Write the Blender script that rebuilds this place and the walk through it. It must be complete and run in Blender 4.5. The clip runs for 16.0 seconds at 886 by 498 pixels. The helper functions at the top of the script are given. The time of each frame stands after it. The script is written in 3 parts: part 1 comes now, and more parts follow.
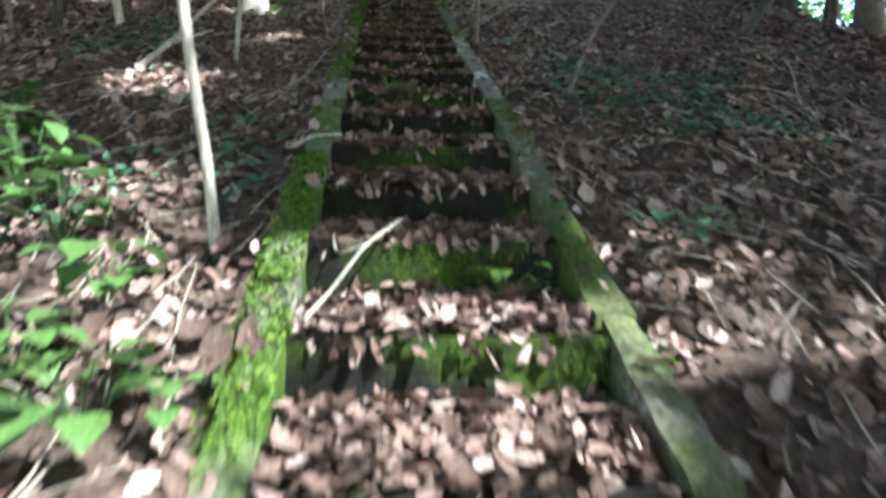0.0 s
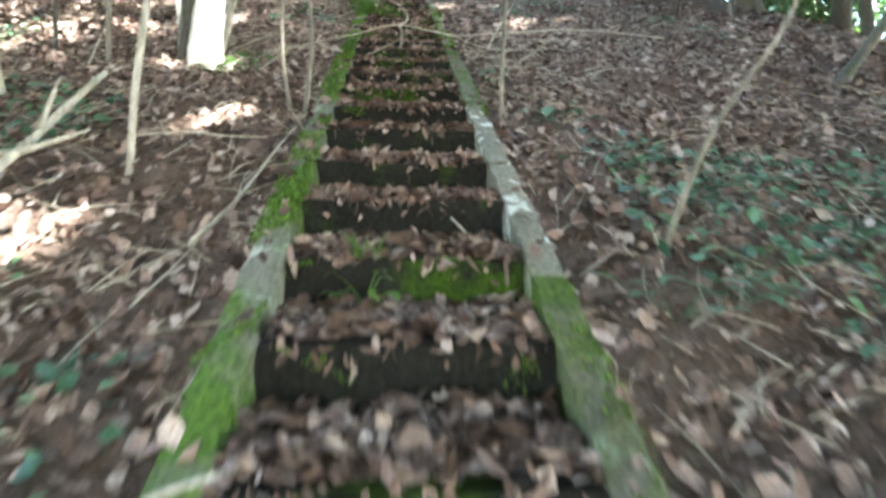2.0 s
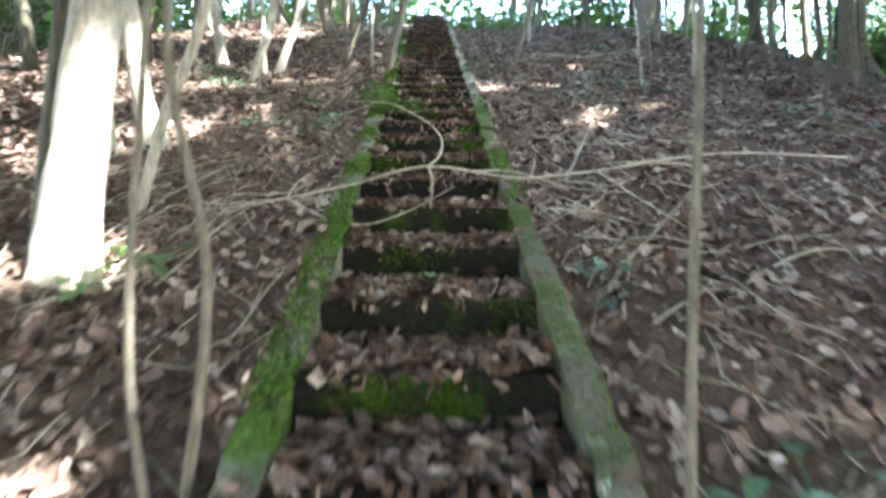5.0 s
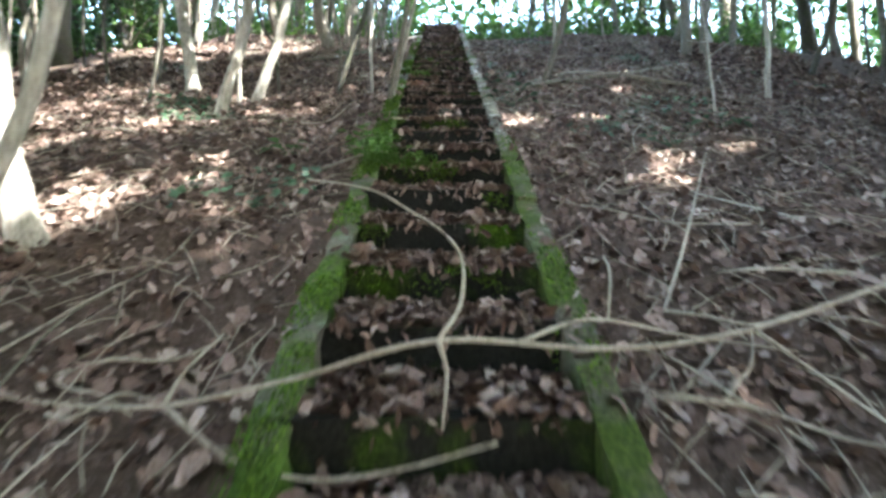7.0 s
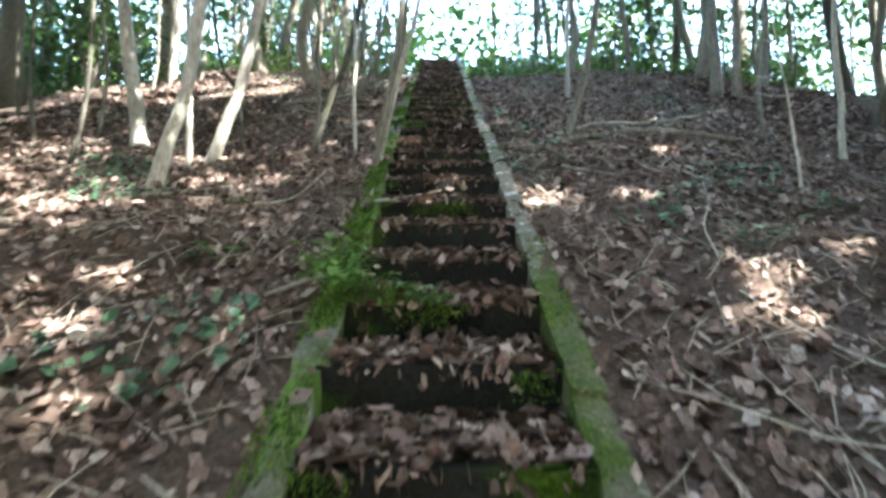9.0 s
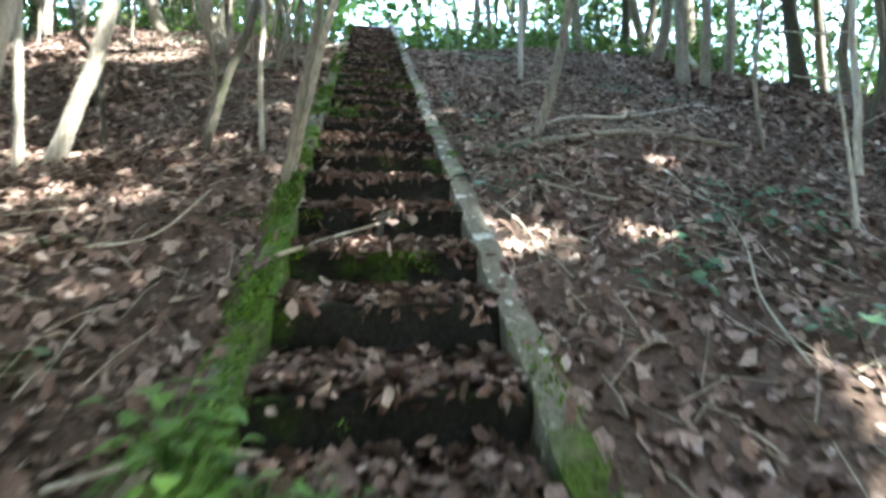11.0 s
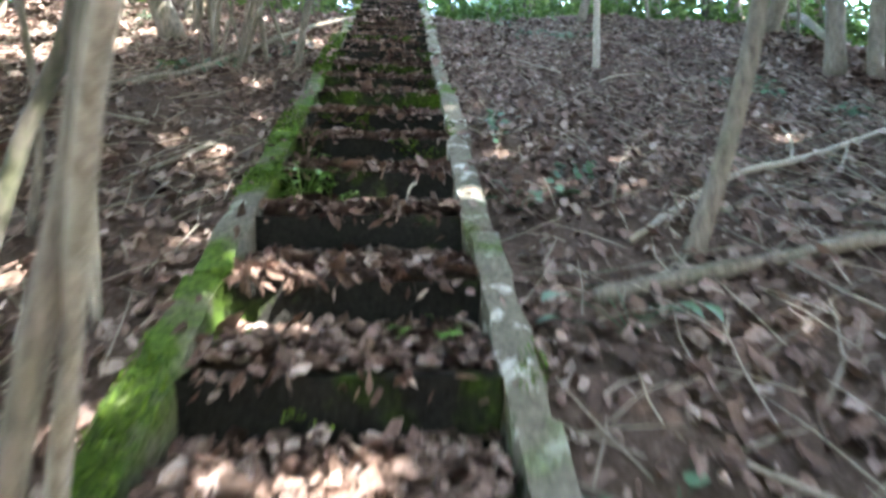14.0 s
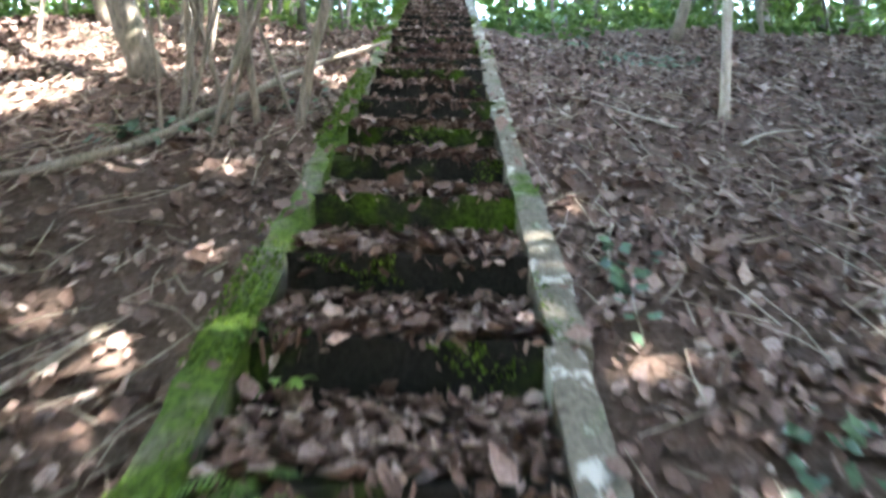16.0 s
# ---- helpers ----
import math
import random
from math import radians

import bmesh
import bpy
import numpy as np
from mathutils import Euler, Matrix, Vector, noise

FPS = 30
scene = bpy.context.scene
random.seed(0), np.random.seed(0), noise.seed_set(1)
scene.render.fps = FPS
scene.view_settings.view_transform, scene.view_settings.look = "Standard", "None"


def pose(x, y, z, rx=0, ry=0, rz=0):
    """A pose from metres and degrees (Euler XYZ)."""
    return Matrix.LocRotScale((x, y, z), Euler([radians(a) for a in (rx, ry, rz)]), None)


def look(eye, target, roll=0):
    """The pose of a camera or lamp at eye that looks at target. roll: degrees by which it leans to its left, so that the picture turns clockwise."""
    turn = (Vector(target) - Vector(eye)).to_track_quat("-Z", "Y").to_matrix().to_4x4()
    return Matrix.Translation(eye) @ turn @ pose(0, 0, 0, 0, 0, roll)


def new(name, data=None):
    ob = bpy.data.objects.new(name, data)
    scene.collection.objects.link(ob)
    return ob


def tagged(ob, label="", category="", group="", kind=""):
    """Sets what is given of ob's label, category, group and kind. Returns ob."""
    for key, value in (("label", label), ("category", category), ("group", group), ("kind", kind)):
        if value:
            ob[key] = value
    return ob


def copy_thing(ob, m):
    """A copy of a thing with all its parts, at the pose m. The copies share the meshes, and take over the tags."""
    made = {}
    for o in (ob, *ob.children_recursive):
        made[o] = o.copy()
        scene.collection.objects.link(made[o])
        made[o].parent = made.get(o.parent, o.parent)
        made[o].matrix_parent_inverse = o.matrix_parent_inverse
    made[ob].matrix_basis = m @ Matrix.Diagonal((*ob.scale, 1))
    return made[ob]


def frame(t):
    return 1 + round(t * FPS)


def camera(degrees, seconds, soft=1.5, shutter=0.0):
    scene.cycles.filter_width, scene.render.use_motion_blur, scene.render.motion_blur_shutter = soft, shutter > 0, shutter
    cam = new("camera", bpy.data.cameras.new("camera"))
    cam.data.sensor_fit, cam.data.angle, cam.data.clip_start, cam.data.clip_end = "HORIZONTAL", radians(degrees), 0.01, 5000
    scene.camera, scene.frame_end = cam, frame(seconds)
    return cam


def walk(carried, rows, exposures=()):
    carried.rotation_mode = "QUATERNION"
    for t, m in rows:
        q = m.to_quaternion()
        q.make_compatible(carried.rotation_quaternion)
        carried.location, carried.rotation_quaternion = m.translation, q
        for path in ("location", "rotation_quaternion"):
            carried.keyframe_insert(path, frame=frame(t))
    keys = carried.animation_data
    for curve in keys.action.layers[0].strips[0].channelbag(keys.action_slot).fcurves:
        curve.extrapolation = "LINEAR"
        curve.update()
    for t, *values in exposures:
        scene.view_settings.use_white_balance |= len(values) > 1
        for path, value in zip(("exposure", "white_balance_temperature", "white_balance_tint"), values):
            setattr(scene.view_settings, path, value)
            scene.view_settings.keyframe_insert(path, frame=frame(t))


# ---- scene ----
cam = camera(72.0, 16.0, soft=3.0, shutter=0.9)
PATH = [
    (0.0, pose(-0.149, -0.999, 0.423, 89.58, -0.60, -5.38)),
    (0.5, pose(-0.134, -0.705, 0.640, 90.43, -0.04, -5.37)),
    (1.0, pose(-0.040, -0.300, 0.871, 91.78, -0.32, -4.70)),
    (1.5, pose(-0.056, 0.068, 1.089, 90.70, 0.18, -4.43)),
    (2.0, pose(-0.026, 0.463, 1.296, 90.08, -0.31, -4.39)),
    (2.5, pose(-0.027, 0.846, 1.535, 91.02, 0.62, -3.66)),
    (3.0, pose(-0.004, 1.235, 1.726, 92.21, 0.39, -3.19)),
    (3.5, pose(-0.037, 1.572, 1.939, 93.29, 0.79, -2.36)),
    (3.7, pose(-0.046, 1.681, 2.014, 93.71, -0.27, -2.81)),
    (5.8, pose(0.007, 3.206, 2.845, 93.47, 0.31, -0.72)),
    (6.0, pose(-0.013, 3.342, 2.897, 93.20, 0.83, -1.02)),
    (6.5, pose(0.033, 3.676, 3.121, 94.01, -0.01, -0.42)),
    (7.0, pose(-0.005, 4.006, 3.276, 94.18, -0.05, -0.22)),
    (7.5, pose(0.047, 4.386, 3.452, 94.84, -0.85, -1.74)),
    (8.0, pose(-0.001, 4.729, 3.596, 95.10, -0.17, -1.09)),
    (8.3, pose(-0.006, 4.863, 3.701, 94.13, -0.05, -0.95)),
    (8.5, pose(-0.052, 5.058, 3.759, 93.96, -1.40, -2.04)),
    (8.7, pose(-0.014, 5.134, 3.839, 96.86, -0.14, -0.08)),
    (10.8, pose(-0.082, 6.212, 4.434, 93.49, -0.10, -7.15)),
    (11.0, pose(-0.059, 6.346, 4.495, 93.89, -0.14, -7.16)),
    (11.5, pose(-0.003, 6.652, 4.689, 92.41, 0.61, -8.23)),
    (12.0, pose(0.025, 7.070, 4.884, 91.77, 1.29, -7.47)),
    (12.5, pose(0.083, 7.409, 5.077, 90.63, 0.61, -7.46)),
    (13.0, pose(0.108, 7.768, 5.241, 90.70, 0.63, -5.70)),
    (13.5, pose(0.086, 8.119, 5.404, 91.34, -0.12, -4.75)),
    (14.0, pose(0.132, 8.496, 5.583, 90.04, -0.32, -4.10)),
    (14.5, pose(0.145, 8.815, 5.792, 90.11, -0.38, -3.16)),
    (14.6, pose(0.148, 8.893, 5.836, 89.74, -0.07, -2.99)),
    (15.0, pose(0.213, 9.207, 5.935, 89.45, 0.67, -2.54)),
    (15.4, pose(0.176, 9.481, 6.093, 89.14, -0.11, -1.11)),
    (15.5, pose(0.138, 9.591, 6.167, 89.07, -1.34, -1.21)),
    (16.0, pose(0.101, 9.992, 6.368, 89.70, -1.20, -0.28)),
]
walk(cam, PATH, [(0.0, 3.9, 6050, 0), (0.6, 4.15, 6100, -6), (1.3, 5.6, 6600, -1), (3.5, 5.6, 6650, -2), (6.0, 5.15, 6600, 0), (8.5, 5.0, 6650, -1), (12.0, 5.1, 6750, -2), (13.5, 5.4, 6800, 2), (16.0, 5.65, 7000, 8)])

# ---- world, sun ----
world = bpy.data.worlds.new("world")
scene.world = world
world.use_nodes = True
wn = world.node_tree
sky = wn.nodes.new("ShaderNodeTexSky")
sky.sky_type = "NISHITA"
sky.sun_disc = False
SUN_AT = Vector((0.55, -0.42, 0.95)).normalized()
sky.sun_elevation = math.asin(SUN_AT.z)
sky.sun_rotation = math.atan2(SUN_AT.x, SUN_AT.y)
wn.links.new(sky.outputs[0], wn.nodes["Background"].inputs[0])
wn.nodes["Background"].inputs[1].default_value = 0.15
sun = new("sun", bpy.data.lights.new("sun", "SUN"))
sun.data.energy = 1.55
sun.data.angle = radians(0.55)
sun.data.color = (1.0, 0.965, 0.975)
sun.matrix_world = look(SUN_AT * 60, (0, 0, 0))

# ---- measures of the place ----
RISE, GO, HALF = 0.2113, 0.3973, 0.374      # step height, step depth, half the clear width
TAN = RISE / GO
TOP = 47                                     # number of the last step
RNG = np.random.default_rng(7)


# ---- materials ----
def nodes_of(name):
    m = bpy.data.materials.new(name)
    m.use_nodes = True
    return m, m.node_tree.nodes, m.node_tree.links, m.node_tree.nodes["Principled BSDF"]


def ramp(ns, ls, source, stops):
    r = ns.new("ShaderNodeValToRGB")
    while len(r.color_ramp.elements) < len(stops):
        r.color_ramp.elements.new(0.5)
    for e, (at, c) in zip(r.color_ramp.elements, stops):
        e.position, e.color = at, (*c, 1)
    ls.new(source, r.inputs[0])
    return r.outputs[0]


def noise_tex(ns, ls, coords, scale, detail=5, rough=0.6):
    n = ns.new("ShaderNodeTexNoise")
    n.inputs["Scale"].default_value, n.inputs["Detail"].default_value, n.inputs["Roughness"].default_value = scale, detail, rough
    ls.new(coords, n.inputs["Vector"])
    return n.outputs["Fac"]


def mixed(ns, ls, fac, a, b):
    m = ns.new("ShaderNodeMix")
    m.data_type = "RGBA"
    for sock, v in ((m.inputs[0], fac), (m.inputs[6], a), (m.inputs[7], b)):
        if isinstance(v, (tuple, float)):
            sock.default_value = (*v, 1) if isinstance(v, tuple) else v
        else:
            ls.new(v, sock)
    return m.outputs[2]


def bumped(ns, ls, bsdf, height, strength, distance=0.01):
    b = ns.new("ShaderNodeBump")
    b.inputs["Strength"].default_value, b.inputs["Distance"].default_value = strength, distance
    ls.new(height, b.inputs["Height"])
    ls.new(b.outputs[0], bsdf.inputs["Normal"])


def place_coords(ns):
    return ns.new("ShaderNodeNewGeometry").outputs["Position"]


def soil_material():
    m, ns, ls, b = nodes_of("soil")
    c = place_coords(ns)
    fine, broad = noise_tex(ns, ls, c, 45, 8, 0.75), noise_tex(ns, ls, c, 2.2, 4)
    col = ramp(ns, ls, fine, [(0.3, (0.045, 0.032, 0.025)), (0.5, (0.12, 0.083, 0.067)), (0.7, (0.24, 0.175, 0.145))])
    far = ramp(ns, ls, fine, [(0.3, (0.05, 0.037, 0.029)), (0.55, (0.15, 0.107, 0.086)), (0.75, (0.28, 0.21, 0.175))])
    ls.new(mixed(ns, ls, broad, col, far), b.inputs["Base Color"])
    b.inputs["Roughness"].default_value = 0.95
    b.inputs["Specular IOR Level"].default_value = 0.2
    bumped(ns, ls, b, fine, 0.9, 0.03)
    return m


def leaf_material(name, stops, rough=0.7, through_light=0.0, gloss=0.5):
    m, ns, ls, b = nodes_of(name)
    g = ns.new("ShaderNodeNewGeometry")
    c = ramp(ns, ls, g.outputs["Random Per Island"], stops)
    speck = noise_tex(ns, ls, g.outputs["Position"], 90, 4)
    dark = ramp(ns, ls, speck, [(0.32, (0.55, 0.5, 0.45)), (0.6, (1, 1, 1))])
    mul = ns.new("ShaderNodeMix")
    mul.data_type, mul.blend_type = "RGBA", "MULTIPLY"
    mul.inputs[0].default_value = 1.0
    ls.new(c, mul.inputs[6]), ls.new(dark, mul.inputs[7])
    ls.new(mul.outputs[2], b.inputs["Base Color"])
    b.inputs["Roughness"].default_value = rough
    b.inputs["Specular IOR Level"].default_value = gloss
    if through_light:
        t = ns.new("ShaderNodeBsdfTranslucent")
        ls.new(mul.outputs[2], t.inputs[0])
        mix = ns.new("ShaderNodeMixShader")
        mix.inputs[0].default_value = through_light
        ls.new(b.outputs[0], mix.inputs[1]), ls.new(t.outputs[0], mix.inputs[2])
        ls.new(mix.outputs[0], ns["Material Output"].inputs[0])
    return m


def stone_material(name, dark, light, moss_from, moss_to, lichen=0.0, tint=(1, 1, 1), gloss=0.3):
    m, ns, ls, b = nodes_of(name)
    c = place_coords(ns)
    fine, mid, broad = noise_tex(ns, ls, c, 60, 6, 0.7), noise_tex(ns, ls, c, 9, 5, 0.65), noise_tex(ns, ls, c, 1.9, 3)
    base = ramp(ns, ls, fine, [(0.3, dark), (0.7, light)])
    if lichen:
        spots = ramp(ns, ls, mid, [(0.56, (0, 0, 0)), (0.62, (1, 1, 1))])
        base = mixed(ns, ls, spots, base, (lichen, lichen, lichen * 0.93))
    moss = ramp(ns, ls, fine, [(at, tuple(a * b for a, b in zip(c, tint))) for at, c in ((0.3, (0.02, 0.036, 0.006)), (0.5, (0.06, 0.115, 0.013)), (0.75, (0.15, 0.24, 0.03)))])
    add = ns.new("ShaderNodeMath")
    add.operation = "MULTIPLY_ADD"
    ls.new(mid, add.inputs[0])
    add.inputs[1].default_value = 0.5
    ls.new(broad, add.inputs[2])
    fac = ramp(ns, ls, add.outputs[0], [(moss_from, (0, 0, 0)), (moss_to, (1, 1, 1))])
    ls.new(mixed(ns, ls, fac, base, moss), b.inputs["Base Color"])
    b.inputs["Roughness"].default_value = 0.92
    b.inputs["Specular IOR Level"].default_value = gloss
    bumped(ns, ls, b, fine, 0.8, 0.015)
    return m


def bark_material(name, dark, light, green=0.35):
    m, ns, ls, b = nodes_of(name)
    tc = ns.new("ShaderNodeTexCoord").outputs["Object"]
    mp = ns.new("ShaderNodeMapping")
    mp.inputs["Scale"].default_value = (1, 1, 0.22)
    ls.new(tc, mp.inputs[0])
    fine, mid = noise_tex(ns, ls, mp.outputs[0], 55, 7, 0.7), noise_tex(ns, ls, tc, 5, 4)
    base = ramp(ns, ls, fine, [(0.33, dark), (0.62, light)])
    fac = ramp(ns, ls, mid, [(0.5, (0, 0, 0)), (0.72, (green,) * 3)])
    ls.new(mixed(ns, ls, fac, base, (0.06, 0.085, 0.022)), b.inputs["Base Color"])
    b.inputs["Roughness"].default_value = 0.85
    bumped(ns, ls, b, fine, 0.7, 0.012)
    return m


SOIL = soil_material()
LITTER = leaf_material("dead_leaf", [(0.0, (0.065, 0.043, 0.035)), (0.35, (0.135, 0.09, 0.074)), (0.62, (0.21, 0.145, 0.125)),
                                     (0.86, (0.33, 0.247, 0.222)), (1.0, (0.48, 0.4, 0.37))], 0.66, gloss=0.2)
GREEN = leaf_material("green_leaf", [(0.0, (0.03, 0.075, 0.022)), (0.6, (0.07, 0.15, 0.04)), (1.0, (0.13, 0.24, 0.07))], 0.45, 0.25)
IVY = leaf_material("ivy_leaf", [(0.0, (0.03, 0.075, 0.04)), (0.7, (0.07, 0.15, 0.08)), (1.0, (0.13, 0.23, 0.12))], 0.4, 0.15)
CANOPY = leaf_material("canopy_leaf", [(0.0, (0.03, 0.075, 0.02)), (0.6, (0.07, 0.145, 0.04)), (1.0, (0.12, 0.2, 0.06))], 0.5, 0.45)
# lighter copy of the green leaf: sunlight on far foliage put into the colour
HERB = leaf_material("herb_painted_sunlight", [(0.0, (0.06, 0.13, 0.03)), (0.6, (0.12, 0.22, 0.05)), (1.0, (0.2, 0.32, 0.08))], 0.5, 0.4)
GRASS = leaf_material("grass_blade", [(0.0, (0.07, 0.16, 0.025)), (1.0, (0.16, 0.3, 0.06))], 0.5, 0.3)
MOSS = leaf_material("moss", [(0.0, (0.035, 0.07, 0.008)), (0.6, (0.09, 0.18, 0.016)), (1.0, (0.19, 0.31, 0.035))], 0.9, 0.2)
# near-black matt stone, base colour set low to match the risers' tone
RISER = stone_material("near_black_stone", (0.009, 0.009, 0.008), (0.028, 0.027, 0.024), 0.8, 0.98, 0.0, (0.7, 0.7, 0.7), 0.1)
KERB_L = stone_material("mossy_concrete", (0.06, 0.056, 0.045), (0.24, 0.225, 0.185), 0.64, 0.8, 0.4)
KERB_OLIVE = stone_material("olive_moss_concrete", (0.045, 0.042, 0.03), (0.19, 0.175, 0.13), 0.66, 0.86, 0.34, (0.85, 0.72, 0.8))
KERB_R = stone_material("lichen_concrete", (0.07, 0.064, 0.05), (0.27, 0.25, 0.2), 0.84, 0.98, 0.56)
BARK = bark_material("grey_bark", (0.07, 0.06, 0.048), (0.24, 0.21, 0.17))
PALE = bark_material("pale_bark", (0.2, 0.18, 0.145), (0.5, 0.46, 0.4), 0.3)
DARK = bark_material("dark_bark", (0.03, 0.027, 0.022), (0.10, 0.09, 0.07), 0.6)
DEADWOOD = bark_material("dead_wood", (0.2, 0.175, 0.14), (0.46, 0.41, 0.34), 0.1)


# ---- mesh makers ----
def mesh_of(name, verts, faces, mat, smooth=False, arris=0.0):
    me = bpy.data.meshes.new(name)
    me.from_pydata([tuple(v) for v in verts], [], [tuple(f) for f in faces])
    me.materials.append(mat)
    if smooth:
        me.polygons.foreach_set("use_smooth", [True] * len(me.polygons))
    if arris:
        bm = bmesh.new()
        bm.from_mesh(me)
        for e in bm.edges:
            e.smooth = len(e.link_faces) == 2 and e.calc_face_angle() < arris
        bm.to_mesh(me)
        bm.free()
    me.update()
    return me


def part(name, me, parent, label=""):
    ob = new(name, me)
    ob.parent = parent
    return tagged(ob, label) if label else ob


def thing(name, at, label, category, group="", kind="", turn=0.0):
    ob = new(name)
    ob.empty_display_size = 0.1
    ob.matrix_world = pose(*at, 0, 0, turn)
    return tagged(ob, label, category, group, kind)


def waves(x, y, s=0.0):
    return (np.sin(2.1 * x + 1.3 * y + s) + np.sin(-1.7 * x + 2.6 * y + 2 + s) + 0.6 * np.sin(5.3 * x + 3.1 * y + 4 * s)
            + 0.5 * np.sin(-4.1 * x + 6.7 * y + 1 + s) + 0.35 * np.sin(11.3 * x - 7.9 * y + s)) / 3.4


def softplus(v):
    return np.log1p(np.exp(-np.abs(v))) + np.maximum(v, 0)


def ground_z(x, y):
    """Height of the hillside: an even slope up to a crest, falling away on both flanks."""
    x, y = np.asarray(x, float), np.asarray(y, float)
    z = TAN * (y - 1.1 * softplus((y - 18.7) / 1.1) + 2 * softplus((-10 - y) / 2)) - 0.10
    right, left = np.maximum(x - 5.2, 0), np.maximum(-x - 3.4, 0)
    z = z - np.where(right < 4, 0.09 * right ** 2, 1.44 + 0.5 * (right - 4)) * np.clip(1.6 - right / 60, 0.2, 1)
    z = z - np.where(left < 5, 0.03 * left ** 2, 0.75 + 0.25 * (left - 5)) * np.clip(1.3 - left / 80, 0.2, 1)
    near = np.exp(-np.maximum(np.abs(x) - 0.5, 0) / 0.6)
    z = z + waves(x * 0.5, y * 0.5) * 0.16 * (1 - near) + waves(x * 2.3, y * 2.3, 1.0) * 0.028
    z = z + 0.05 * np.exp(-((x + 0.75) / 0.25) ** 2) * waves(x * 1.1, y * 1.5, 3)
    return np.clip(z, -25, None)


def stair_z(y):
    n = np.floor(y / GO)
    u = y / GO - n
    return n * RISE + 0.05 * u


def tube(path, radii, sides=8, wobble=0.06, seed=0):
    """Vertices and faces of a tapered round bar along path."""
    rs = np.random.default_rng(seed)
    path = [Vector(p) for p in path]
    vs, fs = [], []
    for i, p in enumerate(path):
        d = (path[min(i + 1, len(path) - 1)] - path[max(i - 1, 0)]).normalized()
        a = d.orthogonal().normalized() if abs(d.z) < 0.9 else Vector((1, 0, 0)) - d * d.x
        a.normalize()
        b = d.cross(a)
        for k in range(sides):
            w = 2 * math.pi * k / sides
            r = radii[i] * (1 + wobble * rs.normal())
            vs.append(p + a * (math.cos(w) * r) + b * (math.sin(w) * r))
    for i in range(len(path) - 1):
        for k in range(sides):
            k2 = (k + 1) % sides
            fs.append((i * sides + k, i * sides + k2, (i + 1) * sides + k2, (i + 1) * sides + k))
    fs.append(tuple(range(sides))[::-1])
    fs.append(tuple(range((len(path) - 1) * sides, len(path) * sides)))
    return vs, fs


def joined(pieces):
    vs, fs = [], []
    for v, f in pieces:
        o = len(vs)
        vs += list(v)
        fs += [tuple(i + o for i in q) for q in f]
    return vs, fs


def curve_between(points, per=4):
    """A smooth line through the points (Catmull-Rom)."""
    p = [Vector(q) for q in points]
    p = [p[0] * 2 - p[1]] + p + [p[-1] * 2 - p[-2]]
    out = []
    for i in range(1, len(p) - 2):
        for k in range(per):
            t = k / per
            out.append(0.5 * (2 * p[i] + (p[i + 1] - p[i - 1]) * t + (2 * p[i - 1] - 5 * p[i] + 4 * p[i + 1] - p[i + 2]) * t * t
                              + (3 * p[i] - p[i - 1] - 3 * p[i + 1] + p[i + 2]) * t ** 3))
    return out + [p[-2]]


def leaves(centres, size, tilt, rs, wide=0.3, curl=0.25, up=None, fine=False):
    """Many small folded leaves, five corners each: arrays of vertices and triangles."""
    n = len(centres)
    ln = np.asarray(size) * np.ones(n)
    yaw, tl, rl = rs.uniform(0, 2 * np.pi, n), rs.normal(0, tilt, n), rs.normal(0, tilt, n)
    cy, sy = np.cos(yaw), np.sin(yaw)
    f = np.stack([cy * np.cos(tl), sy * np.cos(tl), np.sin(tl)], 1)
    s = np.stack([-sy * np.cos(rl), cy * np.cos(rl), np.sin(rl)], 1)
    if up is not None:
        f[:, 2] += up * f[:, 1]
        s[:, 2] += up * s[:, 1]
    nn = np.cross(f, s)
    w = wide * ln * rs.uniform(0.75, 1.3, n)
    c = rs.normal(curl, 0.42, n) * ln * 0.45
    L, W, C = ln[:, None], w[:, None], c[:, None]
    k = rs.uniform(-0.12, 0.12, n)[:, None]
    if fine:
        j = rs.uniform(0.45, 1.4, (4, n))[:, :, None]
        v = np.stack([centres, centres - f * L / 2 + nn * C * 0.7, centres + s * W * 0.8 * j[0] - f * L * 0.22 + nn * C * 0.7, centres + s * W * j[1] + f * L * (0.12 + k) + nn * C,
                      centres + f * L / 2 + nn * C * 1.1, centres - s * W * j[2] + f * L * (0.12 - k) + nn * C * 0.8, centres - s * W * 0.8 * j[3] - f * L * 0.22 + nn * C * 0.9], 1).reshape(-1, 3)
        o = np.arange(n)[:, None] * 7
        return v, np.concatenate([o + [0, a, a % 6 + 1] for a in range(1, 7)], 1).reshape(-1, 3)
    v = np.stack([centres - f * L / 2 + nn * C * 0.6, centres + s * W + f * L * k + nn * C, centres + nn * 0.0,
                  centres - s * W + f * L * (k + 0.05) + nn * C * 0.9, centres + f * L / 2 + nn * C * 0.8], 1).reshape(-1, 3)
    o = np.arange(n)[:, None] * 5
    t = np.concatenate([o + [0, 1, 2], o + [0, 2, 3], o + [2, 1, 4], o + [2, 4, 3]], 1).reshape(-1, 3)
    return v, t


def big_mesh(name, v, t, mat):
    me = bpy.data.meshes.new(name)
    me.vertices.add(len(v)), me.loops.add(t.size), me.polygons.add(len(t))
    me.vertices.foreach_set("co", np.asarray(v, np.float32).ravel())
    me.loops.foreach_set("vertex_index", np.asarray(t, np.int32).ravel())
    me.polygons.foreach_set("loop_start", np.arange(0, t.size, 3, dtype=np.int32))
    me.materials.append(mat)
    me.update()
    me.validate()
    return me


